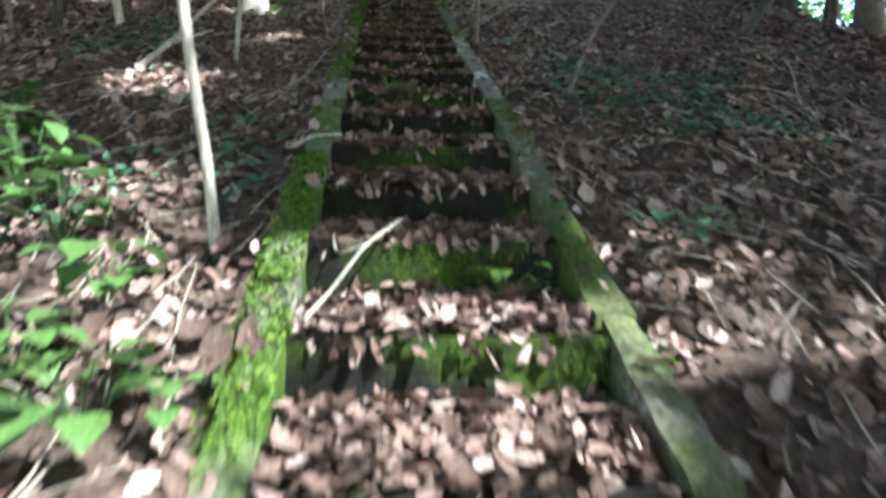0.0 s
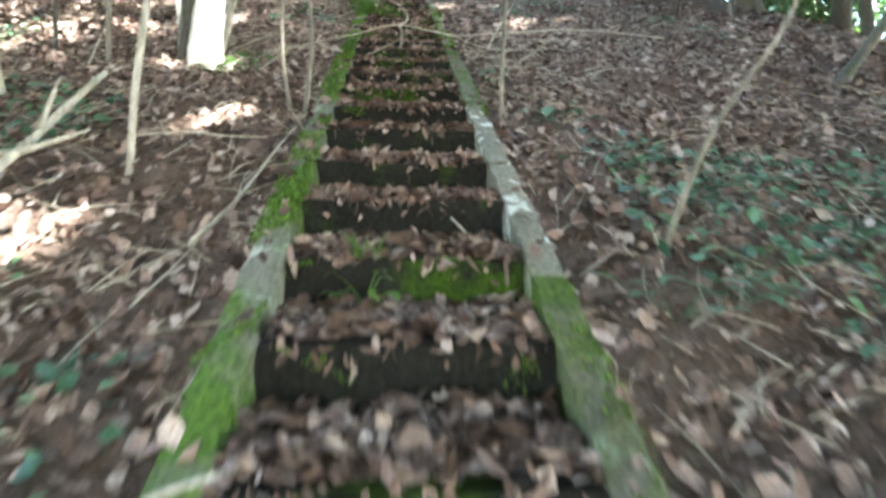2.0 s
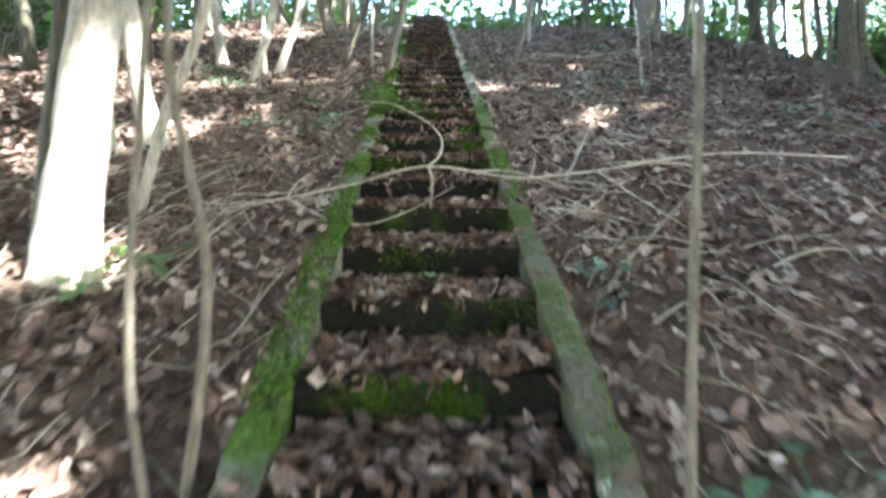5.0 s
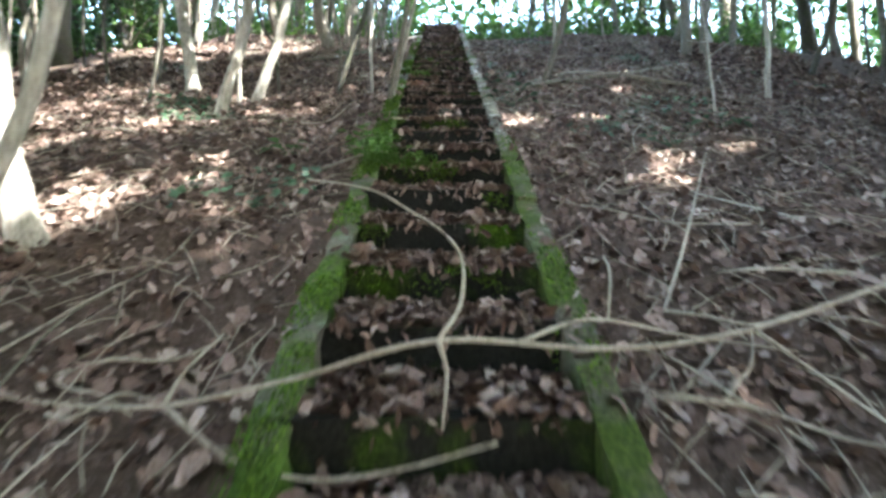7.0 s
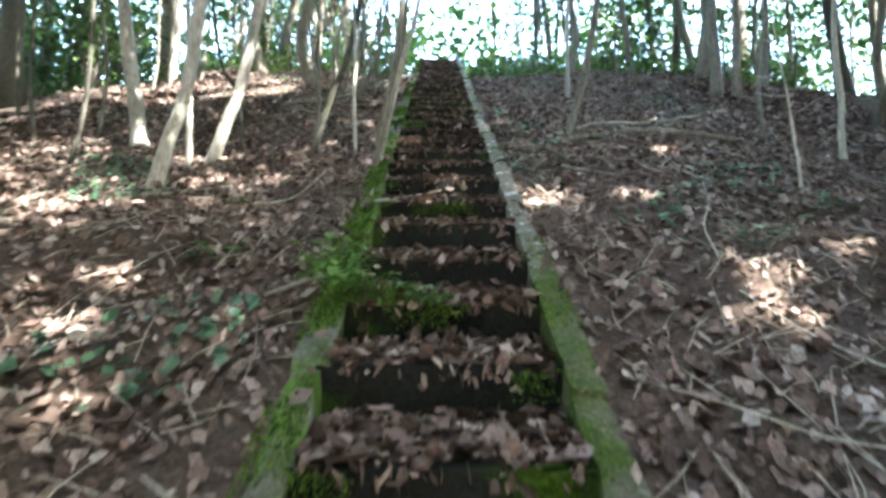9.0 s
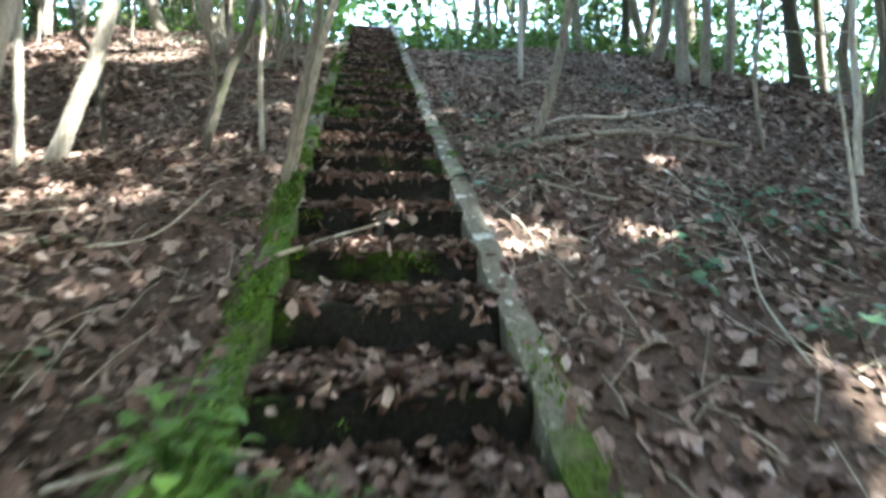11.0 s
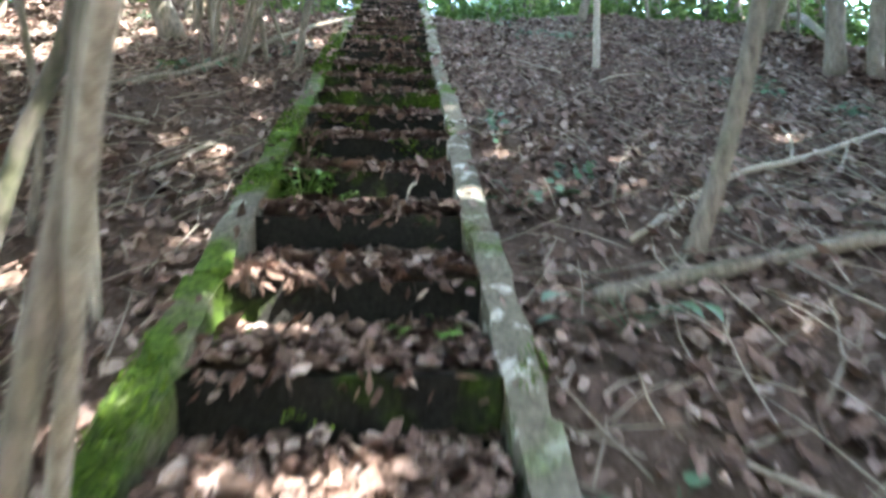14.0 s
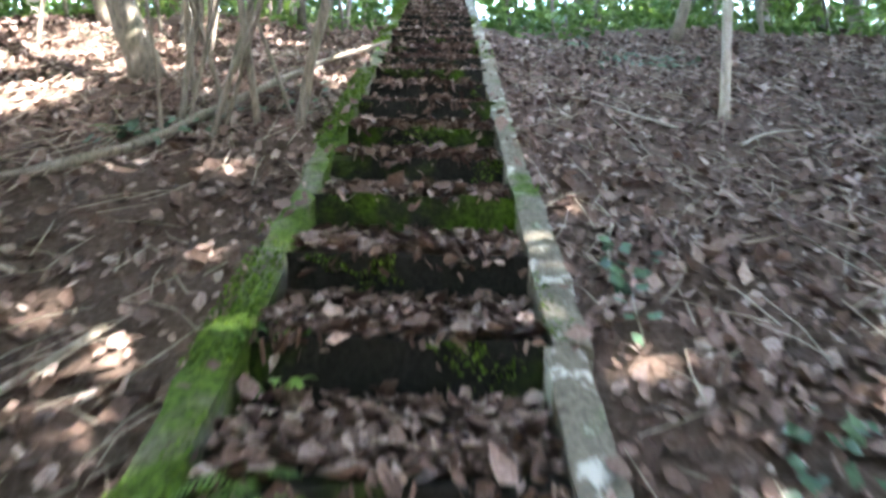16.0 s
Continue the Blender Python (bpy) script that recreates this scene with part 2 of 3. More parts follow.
# ---- hillside ----
def axis(fine, lo, hi, far):
    inner = np.arange(lo, hi + fine / 2, fine)
    grow = [fine * 1.3 ** k for k in range(1, 40)]
    outer = np.cumsum(grow)
    outer = outer[outer < far]
    return np.concatenate([lo - outer[::-1], inner, hi + outer])


def hillside():
    xs, ys = axis(0.09, -4.5, 5.5, 320), axis(0.09, -1.5, 17, 320)
    X, Y = np.meshgrid(xs, ys)
    Z = ground_z(X, Y)
    under = (np.abs(X) < HALF + 0.07) & (Y > -3) & (Y < TOP * GO + 0.3)
    Z = np.where(under, Z - 0.5, Z)
    v = np.stack([X, Y, Z], 2).reshape(-1, 3)
    nx, ny = len(xs), len(ys)
    i = (np.arange(ny - 1)[:, None] * nx + np.arange(nx - 1)).ravel()
    t = np.concatenate([np.stack([i, i + 1, i + nx + 1], 1), np.stack([i, i + nx + 1, i + nx], 1)])
    me = big_mesh("ground", v, t, SOIL)
    me.polygons.foreach_set("use_smooth", [True] * len(me.polygons))
    tagged(new("ground", me), "brown leaf-strewn soil of a steep wooded hillside", "ground", kind="structure")


hillside()


def leaf_litter():
    rs = np.random.default_rng(11)
    n = 185000
    x = np.concatenate([rs.uniform(-4.6, 5.0, n), rs.uniform(-12, 12, 30000)])
    y = np.concatenate([rs.uniform(-2.2, 16.5, n), rs.uniform(-6, 23, 30000)])
    thin = 0.5 + 0.5 * waves(x * 0.9, y * 0.9, 5)
    keep = (np.abs(x) > HALF + 0.02) & (rs.uniform(0, 1, len(x)) < 0.38 + 0.6 * thin)
    # few leaves lie on the tops of the kerbs
    keep &= ~((np.abs(x) < HALF + 0.14) & (rs.uniform(0, 1, len(x)) < 0.9))
    x, y = x[keep], y[keep]
    z = ground_z(x, y) + rs.uniform(0.004, 0.03, len(x))
    z = np.where(np.abs(x) < HALF + 0.14, y * TAN + 0.032, z)
    size = np.where(np.abs(x) < 4, np.clip(rs.lognormal(-3.12, 0.38, len(x)), 0.022, 0.085), rs.uniform(0.06, 0.12, len(x)))
    v, t = leaves(np.stack([x, y, z], 1), size, 0.46, rs, 0.36, 0.3, TAN, True)
    tagged(new("leaf_litter", big_mesh("leaf_litter", v, t, LITTER)), "dry curled brown and tan leaves covering the hillside", "fallen leaves", kind="stuff")
    m = 30000
    x, y = rs.uniform(-HALF + 0.01, HALF - 0.01, m), rs.uniform(-0.8, TOP * GO, m)
    fr = y / GO - np.floor(y / GO)
    y = np.where((fr < 0.12) & (rs.uniform(0, 1, m) < 0.6), y + 0.12, y)
    z = stair_z(y) + rs.uniform(0.006, 0.03, m)
    v, t = leaves(np.stack([x, y, z], 1), np.clip(rs.lognormal(-3.05, 0.36, m), 0.022, 0.1), 0.45, rs, 0.36, 0.3, None, True)
    q = 1700
    k = rs.integers(-2, TOP, q)
    hang = np.stack([rs.uniform(-HALF + 0.02, HALF - 0.02, q), k * GO - rs.uniform(0.004, 0.02, q), k * RISE - np.abs(rs.normal(0.0, 0.028, q)) + 0.012], 1)
    v3, t3 = leaves(hang, rs.uniform(0.03, 0.075, q), 1.0, rs, 0.28, 0.3, None, True)
    v, t = np.concatenate([v, v3]), np.concatenate([t, t3 + len(v)])
    tagged(new("stair_litter", big_mesh("stair_litter", v, t, LITTER)), "dry brown leaves heaped on the stair treads", "fallen leaves", kind="stuff")


leaf_litter()


# ---- stair ----
def lumpy_box(x0, x1, y0, y1, z0, z1, nx, ny, nz, rough, rs, shear=0.0, round_top=0.0):
    """A worn block: a box of small faces with uneven sides, its top following the slope shear."""
    bm = bmesh.new()
    bmesh.ops.create_cube(bm, size=1.0)
    for k, cuts in ((0, nx), (1, ny), (2, nz)):
        if cuts > 1:
            es = [e for e in bm.edges if max(range(3), key=lambda q: abs((e.verts[1].co - e.verts[0].co)[q])) == k]
            bmesh.ops.subdivide_edges(bm, edges=es, cuts=cuts - 1, use_grid_fill=True)
    off = Vector(rs.uniform(-50, 50, 3))
    for v in bm.verts:
        u = v.co + Vector((0.5, 0.5, 0.5))
        edge = abs(v.co.x) * 2
        p = Vector((x0 + (x1 - x0) * u.x, y0 + (y1 - y0) * u.y, z0 + (z1 - z0) * u.z))
        if u.z > 0.99:
            p.z -= round_top * edge ** 3
        p.z += (p.y - (y0 + y1) / 2) * shear
        w = noise.noise_vector(p * 9 + off) * rough + noise.noise_vector(p * 30 + off) * rough * 0.45
        v.co = p + w
    vs = [v.co.copy() for v in bm.verts]
    bm.verts.index_update()
    fs = [[v.index for v in f.verts] for f in bm.faces]
    bm.free()
    return vs, fs


def stair():
    rs = np.random.default_rng(5)
    st = thing("staircase", (0, 0, 0), "long straight outdoor stair of dark stone steps between mossy kerbs", "staircase", kind="structure")
    for n in range(-3, TOP + 1):
        y, z = n * GO, n * RISE
        near = n < 42
        dz, dx = rs.normal(0, 0.006), rs.normal(0, 0.006)
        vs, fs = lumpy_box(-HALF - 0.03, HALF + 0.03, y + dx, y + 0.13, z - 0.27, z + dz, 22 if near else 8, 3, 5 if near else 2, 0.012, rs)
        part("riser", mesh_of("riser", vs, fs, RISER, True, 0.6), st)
        xs, us = np.linspace(-HALF - 0.02, HALF + 0.02, 12 if near else 4), np.linspace(0.22, 1.02, 5)
        v = [(a, y + u * GO, z - 0.012 + 0.05 * u + 0.012 * waves(a * 6, (y + u) * 6)) for u in us for a in xs]
        k = len(xs)
        f = [(j * k + i, j * k + i + 1, (j + 1) * k + i + 1, (j + 1) * k + i) for j in range(len(us) - 1) for i in range(k - 1)]
        v2 = [(a, b, c - 0.16) for a, b, c in v]
        o = len(v)
        f += [tuple(q + o for q in g[::-1]) for g in f]
        rim = [i for i in range(k)], [(len(us) - 1) * k + i for i in range(k)]
        f += [(rim[0][i + 1], rim[0][i], rim[0][i] + o, rim[0][i + 1] + o) for i in range(k - 1)]
        f += [(rim[1][i], rim[1][i + 1], rim[1][i + 1] + o, rim[1][i] + o) for i in range(k - 1)]
        part("tread", mesh_of("tread", v + v2, f, SOIL, True), st)
    for side, mat in ((-1, KERB_L), (1, KERB_R)):
        y = -3 * GO
        while y < TOP * GO + 0.1:
            ln = rs.uniform(0.75, 1.25)
            jog, lift, wd = rs.normal(0, 0.009), rs.normal(0.0, 0.009), rs.uniform(0.092, 0.115)
            a, b = side * HALF + jog, side * (HALF + wd) + jog
            ym = y + ln / 2
            ny = 16 if y < 16 else 6
            vs, fs = lumpy_box(min(a, b), max(a, b), y, y + ln - 0.008, ym * TAN - 0.30, ym * TAN + 0.012 + lift, 4, ny, 4, 0.019 if side < 0 else 0.013, rs, TAN, 0.007)
            green = side < 0 or ym < 2.2 or 3.9 < ym < 8.2
            part("kerb_block", mesh_of("kerb_block", vs, fs, KERB_OLIVE if side > 0 and green else mat, True, 0.6), st,
                 "moss-grown concrete kerb block" if green else "lichen-spotted concrete kerb block")
            y += ln
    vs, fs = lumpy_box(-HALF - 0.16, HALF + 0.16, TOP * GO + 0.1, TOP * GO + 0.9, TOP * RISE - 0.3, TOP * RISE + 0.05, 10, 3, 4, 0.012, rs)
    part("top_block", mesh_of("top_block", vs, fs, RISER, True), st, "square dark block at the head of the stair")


def moss_tufts():
    rs = np.random.default_rng(21)
    n = 52000
    y = rs.uniform(-1, 19, n)
    left = rs.uniform(0, 1, n) < 0.72
    x = np.where(left, -HALF - rs.uniform(-0.005, 0.12, n), HALF + rs.uniform(-0.005, 0.115, n))
    patch = waves(x * 1.5, y * 1.15, 2.0) + 0.5 * waves(x * 5, y * 4, 1.0)
    keep = patch > np.where(left, -0.12, np.where((y < 2.2) | ((y > 3.9) & (y < 8.2)), 0.12, 0.5))
    x, y = x[keep], y[keep]
    z = y * TAN + 0.02 + rs.uniform(0, 0.012, len(x))
    v, t = leaves(np.stack([x, y, z], 1), rs.uniform(0.006, 0.018, len(x)), 0.8, rs, 0.4, 0.1)
    # moss along the upper edge of the risers
    m = 60000
    k = rs.integers(-2, 40, m)
    xr = rs.uniform(-HALF, HALF, m)
    h = np.abs(rs.normal(0, 0.055, m))
    keep = (waves(xr * 2.3, k * 1.7, 4.0) + 0.35 * waves(xr * 9, h * 14, 1.0) > 0.46) & (h < 0.15)
    xr, k, h = xr[keep], k[keep], h[keep]
    v2, t2 = leaves(np.stack([xr, k * GO - 0.006 - rs.uniform(0, 0.01, len(k)), k * RISE - h], 1), rs.uniform(0.006, 0.016, len(k)), 1.0, rs, 0.4, 0.1)
    tagged(new("moss", big_mesh("moss", np.concatenate([v, v2]), np.concatenate([t, t2 + len(v)]), MOSS)),
           "bright green cushion moss on the kerbs and stair edges", "moss", kind="stuff")


stair()
moss_tufts()


# ---- trees ----
def crown_points(limbs, n, rs, spread, low):
    pts = []
    ends = [q for l in limbs for q in l[len(l) // 2:]]
    for _ in range(n // 14):
        c = Vector(ends[rs.integers(len(ends))]) + Vector(rs.normal(0, spread, 3))
        c.z = max(c.z, low)
        pts.append(np.array(c) + rs.normal(0, 0.22, (14, 3)))
    return np.concatenate(pts)


# spots kept sunlit by leaving out the crown leaves in the sun's way: x, y, radius
SUNNY = [(-0.3, 0.2, 0.7), (0.2, 0.25, 0.45), (-0.9, 0.35, 0.6), (-1.3, 2.5, 0.35), (-0.9, 3.6, 0.25), (-1.4, 5.0, 0.35), (-1.85, 6.9, 0.4), (0.75, 9.0, 0.3), (1.4, 9.0, 0.2), (0.0, 8.75, 0.16), (-2.0, 10.2, 0.25),
         (-0.45, 9.75, 0.12), (1.7, 8.0, 0.25), (-1.25, 7.45, 0.18), (2.6, 12.0, 0.3), (-2.6, 13.5, 0.6), (-4.0, 13.0, 0.5), (-1.25, 1.05, 0.6), (1.9, 9.9, 0.2), (-2.0, 14.6, 0.4), (0.95, 0.45, 0.4), (0.75, 0.75, 0.25), (-3.2, 14.8, 0.6), (1.5, 7.6, 0.25), (2.3, 8.3, 0.25),
         (-0.75, 3.97, 0.2), (2.5, 20.5, 1.3), (6.0, 20.5, 1.4), (-2.5, 20.5, 1.3), (9.5, 19.5, 1.5), (-6.0, 20.0, 1.5), (0.2, 21.5, 1.2),
         (0.15, 9.62, 0.16), (-0.1, 9.6, 0.14), (0.17, 10.9, 0.12), (0.2, 9.05, 0.16)]


def out_of_gaps(c, foot):
    """The crown points c, about the tree's foot, less those cut away to let sun onto the SUNNY spots."""
    w = c + np.array(foot)
    lit = np.zeros(len(c), bool)
    for gx, gy, gr in SUNNY:
        q = w - np.array((gx, gy, float(ground_z(gx, gy)) + 0.3))
        along = q @ np.array(SUN_AT)
        lit |= np.linalg.norm(q - along[:, None] * np.array(SUN_AT), axis=1) < gr
    return c[~lit]


def tree(at, lean, radius, height, bark, label, seed, crown=900, name="tree", roots=True, low=3.2, group="", bare=False, leaf=0.15):
    """A trunk that follows the lean (offsets from its foot), limbs and a crown of separate leaves."""
    rs = np.random.default_rng(seed)
    x, y = at
    z = float(ground_z(x, y)) - 0.08
    ob = thing(name, (x, y, z), label, "tree", group)
    pts = [Vector((0, 0, 0))] + [Vector(p) + Vector((0, 0, 0.08)) for p in lean]
    d = (pts[-1] - pts[max(len(pts) - 3, 0)]).normalized()
    d = (d + Vector((0, 0, 0.5))).normalized()
    last = pts[-1]
    while last.z < height:
        d = (d + Vector((rs.normal(0, 0.05), rs.normal(0, 0.05), 0.06))).normalized()
        last = last + d * min(1.2, height * 0.15 + 0.1)
        pts.append(last)
    line = curve_between(pts, 4)
    zs = [p.z / line[-1].z for p in line]
    rad = [radius * ((1 - 0.82 * q) + (0.5 * math.exp(-p.z / (radius * 2.0)) if roots else 0.1)) for q, p in zip(zs, line)]
    v, f = tube(line, rad, 12 if radius > 0.04 else 7, 0.05, seed)
    part("trunk", mesh_of("trunk", v, f, bark, True), ob)
    limbs = []
    for k in range(9 if height > 4 else 4):
        i = int(len(line) * rs.uniform(0.38, 0.97))
        i = min(i, len(line) - 2)
        a = rs.uniform(0, 2 * math.pi)
        out = Vector((math.cos(a), math.sin(a), rs.uniform(0.25, 0.9))).normalized()
        ln = height * rs.uniform(0.14, 0.3) * (1.25 - zs[i])
        p = line[i]
        limb = [p]
        for s in range(4):
            out = (out + Vector(rs.normal(0, 0.18, 3)) + Vector((0, 0, 0.05))).normalized()
            p = p + out * ln / 3
            limb.append(p)
        limbs.append(limb)
    pieces = [tube(l, [max(radius * 0.28 * (1 - j / 5), 0.004) for j in range(len(l))], 5, 0.05, seed + i) for i, l in enumerate(limbs)]
    for pc in pieces:
        part("limb", mesh_of("limb", *pc, bark, True), ob)
    if not bare:
        c = out_of_gaps(crown_points(limbs, crown, rs, 0.55, low), (x, y, z))
        v, t = leaves(c, rs.uniform(0.7, 1.3, len(c)) * leaf, 0.55, rs, 0.34, 0.15)
        part("crown", big_mesh("crown", v, t, CANOPY), ob)
    return ob


def named_trees():
    pale, grey, dark = "pale sunlit tree trunk standing beside the stair", "grey slender tree trunk on the leafy slope", "dark mossy tree trunk on the leafy slope"
    tree((-0.66, 0.95), [(-0.04, 0, 0.27), (-0.09, 0, 0.59), (-0.13, 0, 0.89)], 0.017, 3.6, PALE, "thin pale leaning sapling beside the stair", 31, 150, "sapling", False)
    tree((-1.42, 5.0), [(0.03, 0, 0.39), (0.07, 0.02, 1.02)], 0.105, 10, PALE, "broad pale trunk with flared foot beside the stair", 32)
    tree((-1.62, 5.2), [(0.02, 0, 0.5), (0.04, 0, 1.01)], 0.055, 9, DARK, dark, 33)
    tree((-1.82, 6.72), [(-0.14, 0, 0.38), (-0.27, 0, 1.08)], 0.07, 10, PALE, pale, 35)
    tree((-2.1, 6.6), [(-0.05, 0, 0.42), (-0.1, 0, 0.7)], 0.05, 9, PALE, pale, 34)
    tree((-1.56, 5.87), [(0.13, 0, 0.53), (0.32, 0, 1.1)], 0.029, 6, PALE, "thin grey leaning stem on the slope", 36, 400, "tree", False)
    tree((-0.60, 4.0), [(-0.08, 0, 0.38), (-0.07, 0, 1.08)], 0.011, 3.4, BARK, "thin crooked sapling at the stair edge", 37, 120, "sapling", False)
    tree((-0.565, 4.02), [(0.05, 0, 0.55), (-0.06, 0, 1.08)], 0.013, 3.6, BARK, "thin crooked sapling at the stair edge", 38, 120, "sapling", False)
    tree((0.57, 3.97), [(0.02, 0, 0.5), (0.05, 0, 1.12)], 0.012, 3.4, BARK, "thin upright sapling at the stair edge", 39, 120, "sapling", False)
    tree((-0.50, 9.44), [(0.08, -0.01, 0.4), (0.19, -0.03, 1.0)], 0.024, 8, BARK, "leaning grey tree rising against the kerb", 40, roots=False)
    tree((-0.49, 9.62), [(0.10, -0.12, 0.33), (0.22, -0.3, 0.75), (0.34, -0.44, 1.15)], 0.018, 8, PALE, "pale sunlit stem crossing a leaning grey tree", 47, roots=False)
    tree((-0.72, 10.3), [(-0.03, 0, 0.53), (-0.02, 0, 0.95)], 0.016, 5, PALE, "thin pale upright sapling beside the stair", 41, 200, "sapling", False)
    tree((-1.11, 10.33), [(0.15, 0, 0.48), (0.3, 0, 0.89)], 0.03, 6, DARK, dark, 42, 500)
    tree((1.09, 10.49), [(0.18, 0, 0.5), (0.28, 0, 0.98)], 0.036, 7, BARK, "leaning grey-green tree beside a fallen log", 43, 700)
    tree((1.88, 13.83), [(0.0, 0, 0.6), (0.01, 0, 1.2)], 0.033, 8, PALE, grey, 44)
    tree((4.0, 13.66), [(-0.01, 0, 0.6), (-0.02, 0, 1.13)], 0.08, 11, BARK, grey, 45)
    tree((4.15, 13.4), [(0.02, 0, 0.6), (0.05, 0, 1.15)], 0.06, 10, BARK, grey, 46)
    tree((5.1, 14.4), [(0.04, 0, 0.6), (0.08, 0, 1.2)], 0.055, 10, BARK, grey, 48)
    tree((5.6, 19.1), [(0.05, 0, 0.6), (0.09, 0, 1.0)], 0.11, 11, DARK, dark, 49)
    tree((-1.95, 10.2), [(0.14, 0, 0.34), (0.28, 0, 0.8)], 0.05, 9, PALE, pale, 51)
    tree((-2.05, 10.1), [(-0.02, 0, 0.35), (-0.04, 0, 0.72)], 0.027, 7, PALE, pale, 52, 500)
    tree((-1.75, 10.51), [(-0.07, 0, 0.56), (-0.24, 0, 0.9)], 0.018, 5, DARK, "thin dark bent stem on the slope", 53, 250, "sapling", False)
    tree((-2.0, 9.36), [(0.1, 0, 0.36), (0.21, 0, 0.73)], 0.05, 9, PALE, pale, 54)
    tree((-2.8, 10.8), [(-0.09, 0, 0.5), (-0.19, 0, 0.99)], 0.07, 10, PALE, pale, 55)
    tree((-2.25, 4.1), [(-0.07, 0, 0.3), (-0.13, 0, 0.63)], 0.032, 8, PALE, grey, 56, 600)
    tree((-1.13, 3.07), [(0.03, 0, 0.38), (0.08, 0, 0.78)], 0.015, 5, PALE, "thin pale stem on the slope", 57, 300, "sapling", False)
    tree((-2.17, 5.2), [(-0.01, 0, 0.3), (-0.01, 0, 0.55)], 0.02, 5, BARK, "thin grey stem on the slope", 58, 300, "sapling", False)
    tree((3.6, 5.3), [(0.32, 0, 0.35), (0.62, 0, 0.81)], 0.05, 8, DARK, "dark leaning tree on the slope", 59)
    tree((0.88, 2.54), [(0.2, 0, 0.43), (0.5, 0, 0.87)], 0.011, 2.6, BARK, "thin leaning sapling on the slope", 60, 80, "sapling", False)
    tree((-0.66, 13.2), [(0.07, 0, 0.37), (0.15, 0, 0.74)], 0.03, 6, BARK, "grey leaning stem beside the stair", 61, 400)
    tree((-1.18, 10.75), [(0.04, 0, 0.38), (-0.05, 0, 0.95)], 0.016, 4, BARK, "thin grey stem on the slope", 62, 200, "sapling", False)
    tree((2.29, 9.0), [(-0.01, 0, 0.2), (-0.03, 0, 0.38)], 0.012, 1.2, PALE, "short pale broken sapling on the slope", 63, 0, "sapling", False, bare=True)
    tree((4.7, 11.6), [(0.13, 0, 0.3), (0.26, 0, 0.6)], 0.04, 8, DARK, "dark leaning tree on the slope", 64)
    tree((3.44, 10.27), [(0.0, 0, 0.3), (0.02, 0, 0.54)], 0.03, 3, PALE, "pale crooked stem on the slope", 65, 100, "sapling", False)
    rs = np.random.default_rng(9)
    for k in range(9):
        a = rs.uniform(-0.35, 0.35)
        tree((-1.12 + rs.normal(0, 0.16), 13.3 + rs.normal(0, 0.14)), [(a * 0.4, 0, 0.3), (a, rs.normal(0, 0.1), 0.8)], rs.uniform(0.008, 0.02), rs.uniform(2.5, 5), BARK,
             "thin stem of a multi-stemmed coppice clump", 70 + k, 110, "coppice_stem", False, group="coppice clump")


named_trees()


def background_woods():
    rs = np.random.default_rng(3)
    kinds = []
    for k in range(7):
        far = (-14.0 - 2 * k, 30.0 + 3 * k)
        kinds.append(tree(far, [(rs.normal(0, 0.08), rs.normal(0, 0.05), 0.7), (rs.normal(0, 0.16), rs.normal(0, 0.1), 1.6)], rs.uniform(0.05, 0.12), rs.uniform(8, 12.5),
                          (BARK, DARK, PALE)[k % 3], "slender woodland tree with a leafy crown", 120 + k, 900, low=2.6, group="woodland trees", leaf=0.2))
    spots = []
    for region, count in (((-22, -3.2, 3, 36), 62), ((-16, 18, 20.5, 34), 30), ((6, 24, 0, 30), 44), ((-14, 14, -22, -3), 26), ((2.2, 6, 15, 22), 6), ((-3.5, -1.5, 14, 22), 6)):
        for _ in range(count):
            for _try in range(20):
                x, y = rs.uniform(region[0], region[1]), rs.uniform(region[2], region[3])
                if abs(x) > 1.4 and all((x - a) ** 2 + (y - b) ** 2 > 1.6 for a, b in spots):
                    break
            else:
                continue
            spots.append((x, y))
            copy_thing(kinds[rs.integers(7)], pose(x, y, float(ground_z(x, y)) - 0.08, 0, 0, rs.uniform(0, 360)))


def shrub(at, seed, size, label, group="", count=700, mat=GREEN, name="shrub"):
    rs = np.random.default_rng(seed)
    ob = thing(name, (*at, float(ground_z(*at)) - 0.03), label, "shrub", group)
    stems, c = [], []
    for k in range(9):
        a = rs.uniform(0, 2 * math.pi)
        d = Vector((math.cos(a) * rs.uniform(0.2, 0.6), math.sin(a) * rs.uniform(0.2, 0.6), 1)).normalized()
        p, line = Vector((0, 0, 0)), [Vector((0, 0, 0))]
        for s in range(5):
            d = (d + Vector(rs.normal(0, 0.16, 3))).normalized()
            p = p + d * size * rs.uniform(0.14, 0.26)
            line.append(p)
        stems.append(line)
        for q in line[2:]:
            c.append(np.array(q) + rs.normal(0, size * 0.13, (count // 36, 3)))
    for k, l in enumerate(stems):
        part("stem", mesh_of("stem", *tube(l, [0.012 * size * (1 - j / 7) for j in range(6)], 5, 0.05, k), BARK, True), ob)
    c = np.concatenate(c)
    c[:, 2] = np.maximum(c[:, 2], 0.05)
    v, t = leaves(c, rs.uniform(0.05, 0.12, len(c)) * max(size, 0.7) ** 0.5, 0.5, rs, 0.36, 0.12)
    part("foliage", big_mesh("foliage", v, t, mat), ob)
    return ob


